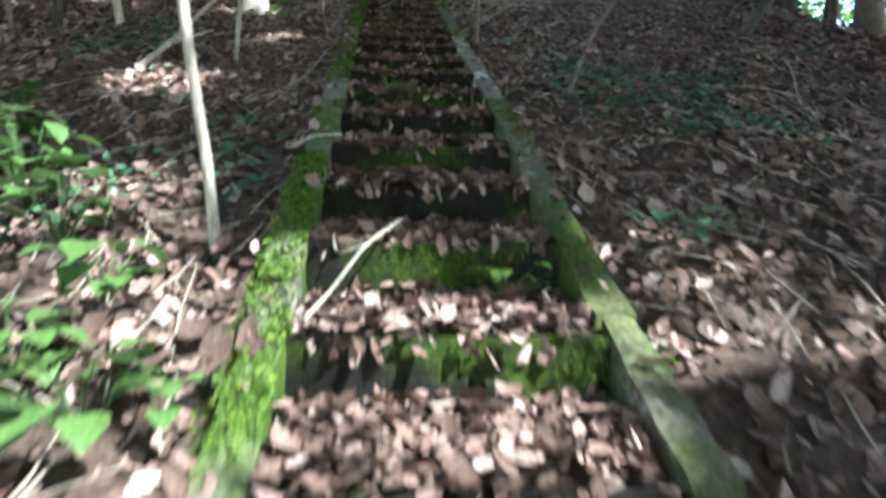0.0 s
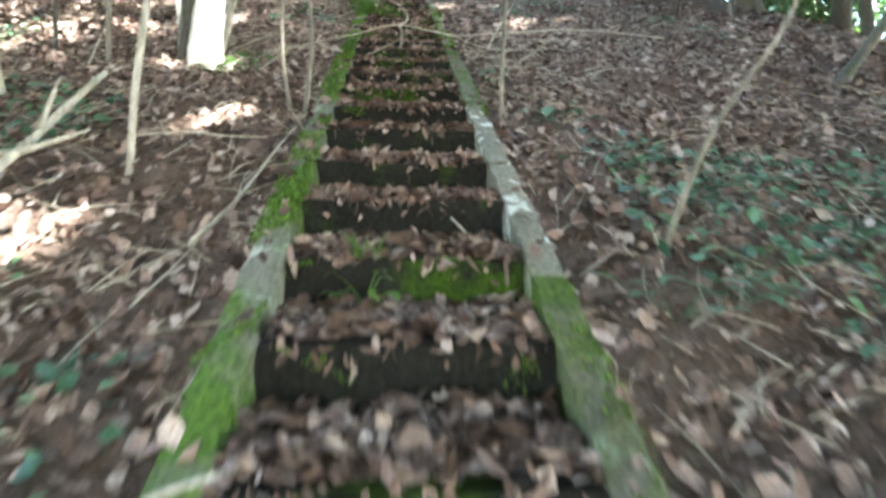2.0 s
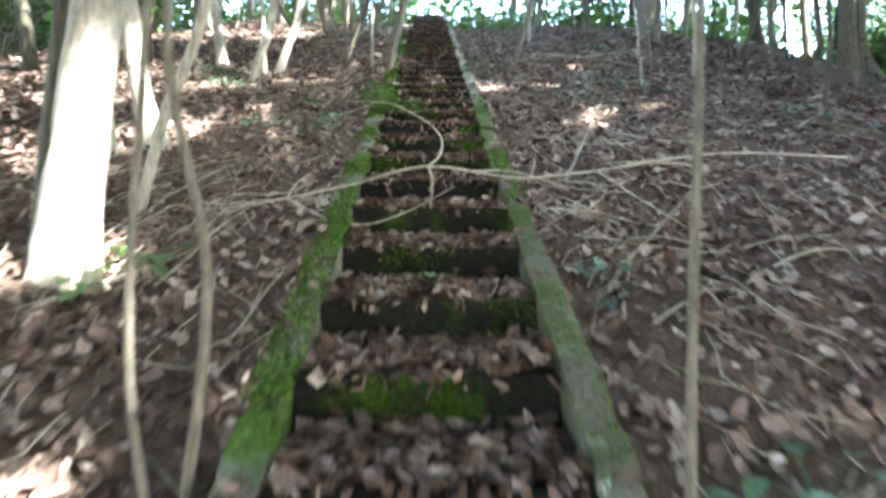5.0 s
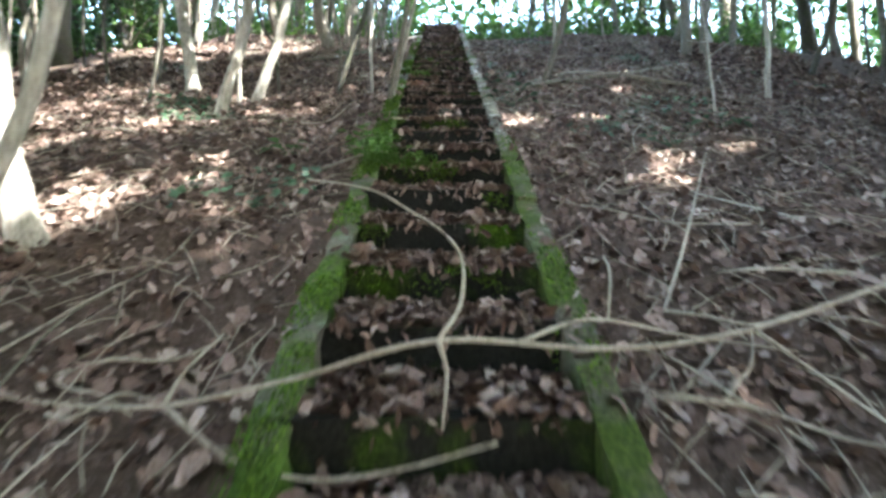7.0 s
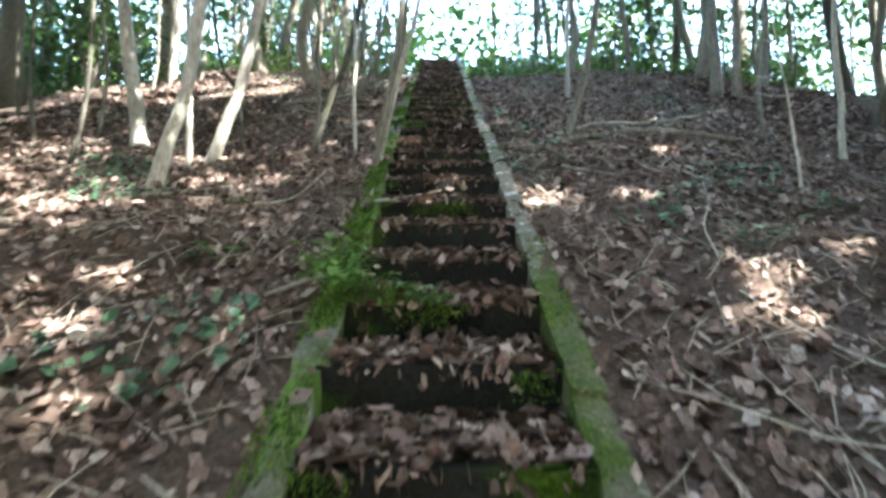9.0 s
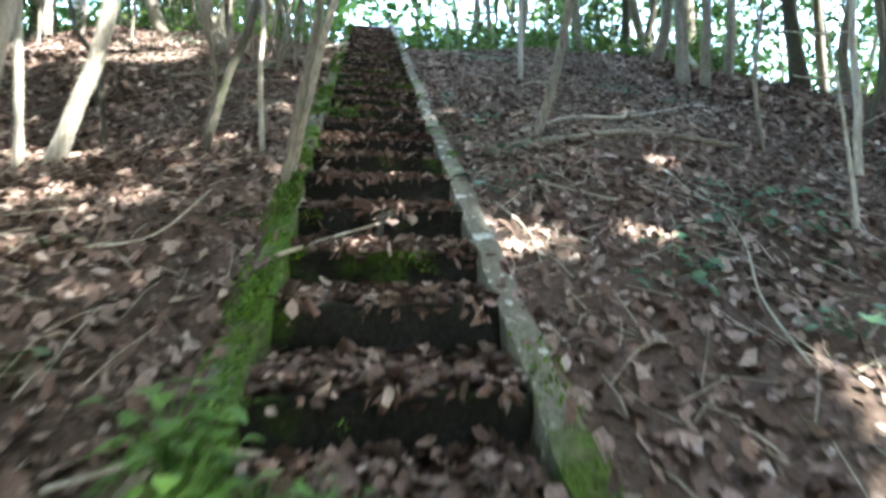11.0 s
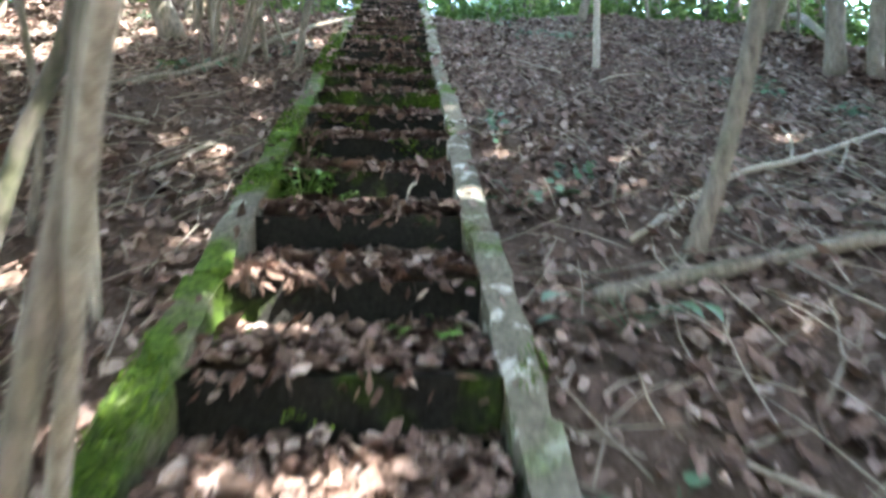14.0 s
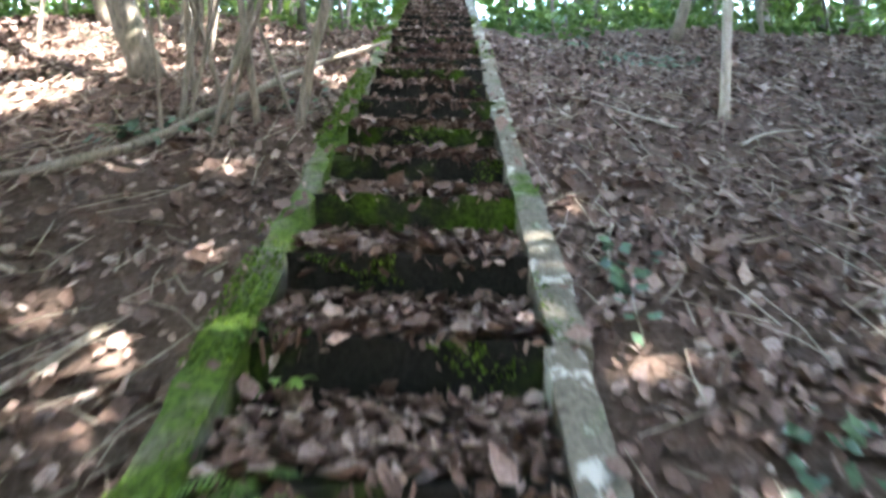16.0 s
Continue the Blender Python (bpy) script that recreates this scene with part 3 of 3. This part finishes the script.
def understory():
    rs = np.random.default_rng(17)
    kinds = [shrub((-9 - 2 * k, 24 + k), 200 + k, 0.9 + 0.4 * k, "leafy green woodland shrub under the trees", "woodland shrubs", 700) for k in range(4)]
    for region, count in (((-16, -5.4, 3, 26), 62), ((-11, 15, 19.3, 25), 64), ((7, 16, 4, 24), 34)):
        for _ in range(count):
            x, y = rs.uniform(region[0], region[1]), rs.uniform(region[2], region[3])
            copy_thing(kinds[rs.integers(3 if y > 19.2 else 4)], pose(x, y, float(ground_z(x, y)) - 0.05, 0, 0, rs.uniform(0, 360)))


def tall_trees():
    """Trees added to block the sun, crowns mostly out of view over the stair, with gaps cut for sun patches."""
    rs = np.random.default_rng(29)
    spots = [(x + rs.uniform(-0.9, 0.9), y + rs.uniform(-0.9, 0.9)) for x, dy in ((-14, 4), (-9.2, 4), (-5.6, 4), (7.4, 3), (10.6, 3), (14.5, 4)) for y in range(-14, 22, dy)] + [(-1.8, -5), (2.2, -8), (-2, -11), (2.4, -3.8), (3.4, 24)]
    for k, (x, y) in enumerate(spots):
        z = float(ground_z(x, y)) - 0.1
        h, r = rs.uniform(13, 17), rs.uniform(0.1, 0.19)
        ob = thing("tree", (x, y, z), "tall woodland tree with a spreading crown, added to shade the stair", "tree", "tall woodland trees")
        line = [Vector((0, 0, 0))]
        for i in range(6):
            line.append(line[-1] + Vector((rs.normal(0, 0.12), rs.normal(0, 0.12), h / 6)))
        line = curve_between(line, 3)
        v, f = tube(line, [r * (1 - 0.8 * p.z / h + 0.5 * math.exp(-p.z / 0.4)) for p in line], 10, 0.05, k)
        part("trunk", mesh_of("trunk", v, f, (BARK, DARK)[k % 2], True), ob)
        limbs = []
        for i in range(11):
            p = line[int(len(line) * rs.uniform(0.5, 0.96))]
            a = i * 2.4 + rs.normal(0, 0.3)
            d, limb = Vector((math.cos(a), math.sin(a), rs.uniform(0.2, 0.7))).normalized(), [p]
            for s in range(4):
                d = (d + Vector(rs.normal(0, 0.15, 3))).normalized()
                p = p + d * rs.uniform(0.9, 1.6)
                limb.append(p)
            limbs.append(limb)
            part("limb", mesh_of("limb", *tube(limb, [0.05, 0.042, 0.032, 0.02, 0.008], 5, 0.05, i), BARK, True), ob)
        rt = np.random.default_rng(900 + k)
        c = crown_points(limbs, 4700, rt, 1.1, 6.0)
        c = out_of_gaps(c, (x, y, z))
        v, t = leaves(c, rt.uniform(0.26, 0.46, len(c)), 0.5, rt, 0.36, 0.12)
        part("crown", big_mesh("crown", v, t, CANOPY), ob)


def pole_saplings():
    """Thin straight stems crowding the upper slope."""
    rs = np.random.default_rng(83)
    kinds = [tree((-4.2 - 0.3 * k, 17.0 + k), [(rs.normal(0, 0.06), 0, 0.6), (rs.normal(0, 0.14), 0, 1.4)], rs.uniform(0.012, 0.026), rs.uniform(3.5, 6), (BARK, BARK, DARK)[k % 3],
                  "thin bare grey sapling on the upper slope", 160 + k, 60, "sapling", False, group="saplings", leaf=0.1) for k in range(5)]
    for x0, x1, y0, y1, count in ((-4.5, -0.9, 13.5, 21, 34), (0.9, 6.5, 15, 21, 15), (-5, -2.4, 4, 13, 18), (2.6, 5.5, 5, 14, 5)):
        for _ in range(count):
            x, y = rs.uniform(x0, x1), rs.uniform(y0, y1)
            copy_thing(kinds[rs.integers(5)], pose(x, y, float(ground_z(x, y)) - 0.08, 0, 0, rs.uniform(0, 360)))


def far_woods():
    """The leafy mass of the wood beyond the crest and the flanks, in clumps with gaps of sky."""
    rs = np.random.default_rng(57)
    c = []
    for _ in range(1500):
        a, d = rs.uniform(-1.25, 1.25), rs.uniform(22, 44)
        x, y = math.sin(a) * d, 4 + math.cos(a) * d
        z = float(ground_z(x, y)) + 0.4 + rs.gamma(1.6, 1.5)
        c.append(np.array((x, y, z)) + rs.normal(0, 1, (40, 3)) * (0.9, 0.9, 0.5))
    c = np.concatenate(c)
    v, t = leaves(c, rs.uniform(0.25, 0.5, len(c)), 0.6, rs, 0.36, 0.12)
    tagged(new("far_woods", big_mesh("far_woods", v, t, HERB)), "green foliage of the wood beyond the crest, sunlight painted into its colour", "woodland", kind="stuff")


background_woods()
far_woods()
understory()
tall_trees()
pole_saplings()


# ---- fallen wood ----
def stick(points, r0, r1, label, name="fallen_branch", mat=DEADWOOD, seed=0, twigs=(), category="branch"):
    """A bent branch through world points, with side twigs as parts of their own."""
    o = Vector(points[0])
    ob = thing(name, o, label, category)
    line = curve_between([Vector(p) - o for p in points], 5)
    k = len(line) - 1
    part("stem", mesh_of("stem", *tube(line, [r0 + (r1 - r0) * i / k for i in range(k + 1)], 8, 0.08, seed), mat, True), ob)
    for j, tw in enumerate(twigs):
        tl = curve_between([Vector(p) - o for p in tw], 5)
        q = len(tl) - 1
        part("twig", mesh_of("twig", *tube(tl, [r1 * 1.2 * (1 - 0.7 * i / q) + 0.001 for i in range(q + 1)], 6, 0.08, seed + j + 1), mat, True), ob)
    return ob


def on_ground(x, y, lift=0.02):
    if abs(x) < HALF:
        return (x, y, float(stair_z(y)) + lift)
    if abs(x) < HALF + 0.13:
        return (x, y, y * TAN + 0.027 + lift)
    return (x, y, float(ground_z(x, y)) + lift)


def fallen_wood():
    stick([(2.6, 6.3, float(ground_z(2.6, 6.3)) + 0.12), (1.7, 6.05, 3.36), (0.86, 5.70, 3.18), (0.45, 5.66, 3.13), (-0.01, 5.53, 3.16), (-0.36, 5.52, 3.07), (-0.69, 5.54, 3.0), (-1.05, 5.72, 2.97), (-1.36, 5.85, 2.98)],
          0.0085, 0.0055, "long bare grey branch fallen across the stair", seed=1, twigs=[
        [(-0.69, 5.54, 3.0), (-0.5, 5.45, 2.9), (-0.31, 5.41, 2.86), (-0.1, 5.3, 2.91), (0.1, 5.16, 3.0)],
        [(-0.01, 5.53, 3.16), (0.05, 5.68, 3.25), (0.06, 5.87, 3.38), (0.0, 5.92, 3.47), (-0.11, 5.95, 3.545), (-0.25, 6.05, 3.63), (-0.5, 6.25, 3.70)],
        [(-0.01, 5.53, 3.16), (0.01, 5.52, 3.08), (0.0, 5.5, 2.95)],
        [(0.86, 5.70, 3.18), (1.0, 5.6, 3.05), (1.15, 5.3, 2.85)],
        [(0.2, 5.6, 3.15), (0.45, 5.85, 3.2), (0.8, 6.0, 3.14), (1.1, 5.9, 3.1)],
        [(-0.69, 5.54, 3.0), (-0.66, 5.6, 3.08), (-0.62, 5.75, 3.16)]])
    stick([on_ground(0.74, 10.36, 0.01), on_ground(1.0, 10.36, 0.02), on_ground(1.35, 10.39, 0.04), on_ground(1.9, 10.48, 0.05), on_ground(2.8, 10.7, 0.05)],
          0.036, 0.022, "mossy rotting log on the leafy slope", "fallen_log", BARK, 5, category="log")
    stick([on_ground(0.96, 10.63), on_ground(1.6, 11.1, 0.06), on_ground(2.3, 11.6, 0.05), on_ground(3.3, 12.1, 0.05)], 0.014, 0.02, "long grey branch lying on the slope", mat=DEADWOOD, seed=8)
    stick([on_ground(-1.9, 12.2, 0.04), on_ground(-1.35, 12.77, 0.05), on_ground(-1.13, 13.3, 0.1), on_ground(-0.75, 14.1, 0.16), (-0.34, 14.89, 14.89 * TAN + 0.08)], 0.03, 0.016,
          "dead grey limb leaning onto the mossy kerb", mat=BARK, seed=12)
    stick([on_ground(-1.62, 2.75, 0.03), on_ground(-1.5, 2.95, 0.12), on_ground(-1.38, 3.1, 0.26), on_ground(-1.28, 3.2, 0.38)], 0.02, 0.012, "bleached forked branch on the slope", mat=PALE, seed=14,
          twigs=[[on_ground(-1.5, 2.95, 0.12), on_ground(-1.25, 3.0, 0.2)], [on_ground(-1.44, 3.0, 0.2), on_ground(-1.42, 3.1, 0.36)]])
    stick([on_ground(-1.22, 11.09), on_ground(-1.0, 11.4, 0.03), on_ground(-0.83, 11.7)], 0.008, 0.012, "straight dead stick on the slope", seed=15)
    stick([on_ground(0.69, 6.6, 0.04), on_ground(0.66, 6.4, 0.06), on_ground(0.56, 6.08, 0.03)], 0.007, 0.005, "grey dead branch beside the stair", seed=16)
    stick([(-0.33, 0.40, 0.25), (-0.28, 0.53, 0.31), (-0.2, 0.68, 0.42), (-0.1, 0.86, 0.5)], 0.0065, 0.004, "pale forked stick lying across a stair step", mat=PALE, seed=17,
          twigs=[[(-0.2, 0.68, 0.42), (-0.28, 0.72, 0.4), (-0.3, 0.8, 0.45)]])
    stick([(-0.53, 1.5, 0.81), (-0.45, 1.55, 0.862), (-0.34, 1.61, 0.885)], 0.008, 0.006, "short pale stick resting on the mossy kerb", mat=PALE, seed=18)
    stick([(0.12, 9.45, 4.95), (0.05, 9.2, 4.83), (-0.2, 8.95, 4.72), (-0.38, 8.6, 4.62)], 0.006, 0.009, "thin bare twig lying down the steps", seed=20,
          twigs=[[(0.05, 9.2, 4.83), (0.02, 9.28, 4.88), (0.08, 9.4, 4.97)]])
    stick([(0.18, 2.78, 1.42), (0.26, 2.68, 1.33), (0.33, 2.6, 1.27)], 0.005, 0.003, "thin twig hanging over a riser", seed=22)
    stick([(0.2, 11.05, 5.86), (0.17, 10.9, 5.82), (0.15, 10.8, 5.7)], 0.006, 0.004, "short pale twig hanging over a riser", mat=PALE, seed=23)
    stick([on_ground(-0.75, 7.8, 0.04), (-0.44, 7.74, 4.15), (-0.28, 7.73, 4.14)], 0.008, 0.006, "straight grey stick across the kerb", seed=24)
    stick([on_ground(6.3, 18.0, 0.2), on_ground(5.6, 16.5, 0.25), on_ground(5.2, 15.4, 0.1)], 0.06, 0.04, "pale fallen trunk near the crest", "fallen_log", PALE, 25, category="log")
    stick([on_ground(0.82, 6.27, 0.0), on_ground(0.95, 6.4, 0.18), on_ground(1.1, 6.6, 0.32), on_ground(1.22, 6.78, 0.42)], 0.007, 0.004, "thin pale dead stem leaning over the leaves", "dead_stem", PALE, 26)
    stick([on_ground(0.7, 5.0, 0.02), on_ground(0.86, 5.15, 0.1), on_ground(1.05, 5.3, 0.2), on_ground(1.25, 5.45, 0.3)], 0.012, 0.007, "grey crooked branch rising from the brushwood", mat=BARK, seed=27)
    stick([on_ground(0.83, 9.75, 0.02), on_ground(1.1, 9.6, 0.03), on_ground(1.4, 9.42, 0.02)], 0.007, 0.004, "thin straight dead stick on the slope", seed=28)
    stick([on_ground(0.6, 9.45, 0.02), on_ground(0.68, 9.1, 0.04), on_ground(0.66, 8.75, 0.02)], 0.007, 0.004, "thin curved grey stick beside the kerb", seed=29)
    stick([on_ground(-1.2, 8.9, 0.02), on_ground(-0.95, 9.05, 0.05), on_ground(-0.8, 9.35, 0.1)], 0.009, 0.004, "grey dead stick leaning among fallen leaves", seed=30)
    rs = np.random.default_rng(91)
    for k in range(64):
        cx, cy, sx, sy = ((0.95, 5.6, 0.3, 0.75), (1.5, 10.75, 0.6, 0.35), (-1.1, 5.6, 0.35, 0.7), (2.2, 11.6, 0.8, 0.4))[k % 4]
        x, y, a, ln = rs.normal(cx, sx), rs.normal(cy, sy), rs.normal(0.5, 0.7), rs.uniform(0.25, 0.9)
        p = [on_ground(x + math.cos(a) * ln * (u - 0.5), y + math.sin(a) * ln * (u - 0.5) + rs.normal(0, 0.02), 0.02 + rs.uniform(0, 0.09) * u) for u in (0, 0.35, 0.7, 1)]
        if min(abs(q[0]) for q in p) < 0.52 or p[0][0] * p[-1][0] < 0:
            continue
        stick(p, rs.uniform(0.004, 0.010), 0.0025, "thin dead branch in a heap of brushwood", mat=(DEADWOOD, BARK)[k % 2], seed=600 + k)
    rs = np.random.default_rng(44)
    for k in range(46):
        x = rs.choice([-1, 1]) * rs.uniform(0.6, 3.4)
        y, a, ln = rs.uniform(0.5, 15), rs.uniform(0, math.pi), rs.uniform(0.35, 1.3)
        p = [on_ground(x + math.cos(a) * ln * (u - 0.5) + rs.normal(0, 0.03), y + math.sin(a) * ln * (u - 0.5), 0.03 + 0.03 * rs.uniform()) for u in (0, 0.35, 0.7, 1)]
        if min(abs(q[0]) for q in p) < 0.52 or p[0][0] * p[-1][0] < 0:
            continue
        stick(p, rs.uniform(0.005, 0.012), 0.003, "thin dead branch lying among fallen leaves", mat=(DEADWOOD, BARK, PALE)[k % 3], seed=300 + k)
    n = 4200
    x, y = rs.uniform(-3.5, 3.8, n), rs.uniform(-0.5, 16, n)
    keep = np.abs(x) > HALF + 0.15
    x, y = x[keep], y[keep]
    pcs = []
    for k in range(len(x)):
        a, ln = rs.uniform(0, math.pi), rs.uniform(0.06, 0.32)
        dx, dy = math.cos(a) * ln / 2, math.sin(a) * ln / 2
        z0 = float(ground_z(x[k], y[k])) + 0.028
        pcs.append(tube([(x[k] - dx, y[k] - dy, z0 - dy * TAN), (x[k] + rs.normal(0, 0.01), y[k], z0 + 0.015), (x[k] + dx, y[k] + dy, z0 + dy * TAN + rs.uniform(0, 0.04))], [0.003, 0.0026, 0.0015], 4, 0.1, k))
    tagged(new("twigs", mesh_of("twigs", *joined(pcs), DEADWOOD)), "small broken grey twigs scattered on the soil", "twigs", kind="stuff")


fallen_wood()


# ---- low plants ----
def blade(base, d, ln, w, droop, n=4):
    """A ribbon leaf that bends over under its own weight."""
    d = Vector(d).normalized()
    side = d.cross(Vector((0, 0, 1)))
    side = side.normalized() if side.length > 1e-3 else Vector((1, 0, 0))
    vs, p = [], Vector(base)
    for i in range(n + 1):
        u = i / n
        ww = w * math.sin(math.pi * (0.18 + 0.8 * u)) if i < n else 0.001
        vs += [p - side * ww, p + side * ww]
        d = (d + Vector((0, 0, -droop))).normalized()
        p = p + d * ln / n
    return vs, [(2 * i, 2 * i + 1, 2 * i + 3, 2 * i + 2) for i in range(n)]


def grass_tuft(at, seed, count=36, ln=0.16, label="bright green grass tuft growing on a stair step"):
    rs = np.random.default_rng(seed)
    ob = thing("grass_tuft", at, label, "grass")
    for _ in range(count):
        a = rs.uniform(0, 2 * math.pi)
        part("blade", mesh_of("blade", *(blade(Vector((rs.normal(0, 0.035), rs.normal(0, 0.03), 0)), (math.cos(a) * 0.7, math.sin(a) * 0.7, rs.uniform(0.5, 1.4)), ln * rs.uniform(0.6, 1.2), rs.uniform(0.003, 0.006), 0.22)), GRASS), ob)


def fern(at, seed, fronds=9, ln=0.26, label="fresh green fern growing beside the stair"):
    rs = np.random.default_rng(seed)
    ob = thing("fern", at, label, "fern")
    for k in range(fronds):
        a = 2 * math.pi * k / fronds + rs.normal(0, 0.25)
        d, p = Vector((math.cos(a), math.sin(a), rs.uniform(0.5, 1.1))).normalized(), Vector((0, 0, 0))
        pcs, L = [], ln * rs.uniform(0.7, 1.15)
        for i in range(12):
            u = i / 12
            side = d.cross(Vector((0, 0, 1))).normalized()
            for s in (-1, 1):
                w = L * 0.26 * math.sin(math.pi * (0.12 + 0.85 * u))
                pcs.append(blade(p, side * s + d * 0.5 + Vector((0, 0, -0.05)), w, L * 0.022, 0.08, 2))
            d = (d + Vector((0, 0, -0.12))).normalized()
            p = p + d * L / 12
        part("frond", mesh_of("frond", *joined(pcs), GRASS), ob)


def broad_plant(at, seed, count=11, ln=0.1, height=0.2, mat=GREEN, label="broad-leaved green plant among fallen leaves", spread=0.12):
    rs = np.random.default_rng(seed)
    ob = thing("leafy_plant", at, label, "plant")
    for k in range(count):
        a, h = rs.uniform(0, 2 * math.pi), height * rs.uniform(0.35, 1.1)
        tip = Vector((math.cos(a) * spread * rs.uniform(0.3, 1.3), math.sin(a) * spread * rs.uniform(0.3, 1.3), h))
        pcs = [tube([(0, 0, 0), tip * 0.5 + Vector((0, 0, h * 0.15)), tip], [0.0028, 0.0024, 0.0018], 4, 0.05, k)]
        d = Vector((math.cos(a), math.sin(a), rs.normal(0.05, 0.25))).normalized()
        s = d.cross(Vector((0, 0, 1))).normalized()
        up, L = s.cross(d), ln * rs.uniform(0.65, 1.2)
        vs, fs, rows = [], [], 6
        for i in range(rows + 1):
            u = i / rows
            w = L * 0.44 * math.sin(math.pi * min(0.06 + 0.94 * u ** 0.85, 1.0)) + 0.001
            c = tip + d * L * u - up * L * 0.3 * u * u
            vs += [c - s * w + up * w * 0.25, c, c + s * w + up * w * 0.25]
        for i in range(rows):
            o = 3 * i
            fs += [(o, o + 1, o + 4, o + 3), (o + 1, o + 2, o + 5, o + 4)]
        pcs.append((vs, fs))
        part("leaf", mesh_of("leaf", *joined(pcs), mat, True), ob)


def low_plants():
    rs = np.random.default_rng(61)
    for k, (x, y, c, l, h) in enumerate([(-1.39, 1.25, 22, 0.13, 0.36), (-1.15, 1.0, 16, 0.11, 0.28), (-0.91, 0.75, 13, 0.1, 0.2), (-0.73, 0.22, 14, 0.1, 0.16), (-0.6, 0.28, 8, 0.1, 0.14),
                                         (-0.98, 0.45, 14, 0.1, 0.2), (-1.2, 0.3, 16, 0.11, 0.24), (-1.7, 1.6, 20, 0.13, 0.36), (-1.05, 8.18, 9, 0.1, 0.1), (-1.14, 5.05, 9, 0.1, 0.12),
                                         (-1.14, 5.15, 8, 0.08, 0.1), (-1.3, 4.86, 10, 0.07, 0.1)]):
        broad_plant(on_ground(x, y, -0.01), 400 + k, c, l, h)
    for k, (x, y) in enumerate([(1.03, 2.29), (1.15, 2.43), (0.82, 2.24), (1.53, 3.2), (1.05, 3.42), (0.91, 4.05), (2.21, 8.75), (1.66, 8.3), (1.4, 2.0), (1.7, 2.7), (1.3, 2.9), (0.75, 0.9), (0.66, 9.6), (0.62, 11.0), (0.8, 10.2)]):
        broad_plant(on_ground(x, y, -0.01), 440 + k, int(rs.integers(8, 15)), 0.085, 0.12, IVY, "blue-green broad-leaved plant on the leafy slope", 0.19)
    for k, (x, y, c, l, h) in enumerate([(-0.27, 11.06, 52, 0.05, 0.16), (-0.15, 11.08, 16, 0.035, 0.08), (-0.3, 11.5, 18, 0.04, 0.08), (-0.4, 7.55, 40, 0.05, 0.15), (-0.25, 7.56, 30, 0.045, 0.12), (-0.08, 7.57, 18, 0.04, 0.09),
                                         (-0.12, 2.38, 20, 0.04, 0.11), (0.2, 0.72, 18, 0.045, 0.11), (0.0, 5.0, 8, 0.045, 0.06), (0.25, 10.28, 7, 0.05, 0.07), (-0.47, 7.7, 26, 0.06, 0.16)]):
        broad_plant(on_ground(x, y, 0.0), 560 + k, c, l, h, GRASS, "small bright green herb rooted on a stair step", 0.1)
    for k, (x, y, c, l) in enumerate([(-0.12, 2.42, 26, 0.13), (-0.36, 7.58, 46, 0.18), (-0.2, 7.58, 34, 0.14), (-0.05, 7.56, 26, 0.12), (-0.27, 11.1, 40, 0.15), (-0.12, 11.12, 20, 0.1),
                                      (0.2, 0.75, 22, 0.12), (0.24, 3.5, 18, 0.07), (-0.3, 11.55, 22, 0.1)]):
        grass_tuft(on_ground(x, y, -0.01), 480 + k, c, l)
    for k, (x, y, c, l) in enumerate([(-0.31, 9.42, 9, 0.2), (-0.47, 7.74, 7, 0.15), (-0.3, 7.66, 8, 0.16), (-0.26, 11.14, 7, 0.15), (-1.3, 9.0, 8, 0.18), (-0.62, 9.3, 7, 0.15), (-1.5, 13.1, 8, 0.2)]):
        fern(on_ground(x, y, -0.01), 520 + k, c, l)
    n = 24000
    x, y = rs.uniform(-3.6, 4.2, n), rs.uniform(-0.8, 16, n)
    m = waves(x * 0.8, y * 0.8, 8.0) + 0.5 * np.exp(-((x - 1.5) / 0.8) ** 2 - ((y - 2.6) / 1.6) ** 2) * 1.6 + 0.35 * np.exp(-((x + 1.6) / 0.6) ** 2) * (y < 4.5)
    keep = (np.abs(x) > 0.6) & (m > 0.52)
    x, y = x[keep], y[keep]
    v, t = leaves(np.stack([x, y, ground_z(x, y) + rs.uniform(0.03, 0.08, len(x))], 1), rs.uniform(0.035, 0.075, len(x)), 0.3, rs, 0.4, 0.1, up=TAN)
    tagged(new("ground_ivy", big_mesh("ground_ivy", v, t, IVY)), "low dark green ivy leaves creeping over the soil", "ivy", kind="stuff")
    n = 30000
    x, y = rs.uniform(-9, 13, n), 16.4 + 8 * rs.uniform(0, 1, n) ** 0.8
    keep = np.abs(x) > 0.7
    x, y = x[keep], y[keep]
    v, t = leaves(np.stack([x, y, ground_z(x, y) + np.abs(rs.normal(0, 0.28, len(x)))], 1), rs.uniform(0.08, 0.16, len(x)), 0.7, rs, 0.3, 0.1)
    tagged(new("crest_herbs", big_mesh("crest_herbs", v, t, HERB)), "low green herbs growing along the crest, sunlight painted into their colour", "undergrowth", kind="stuff")


low_plants()
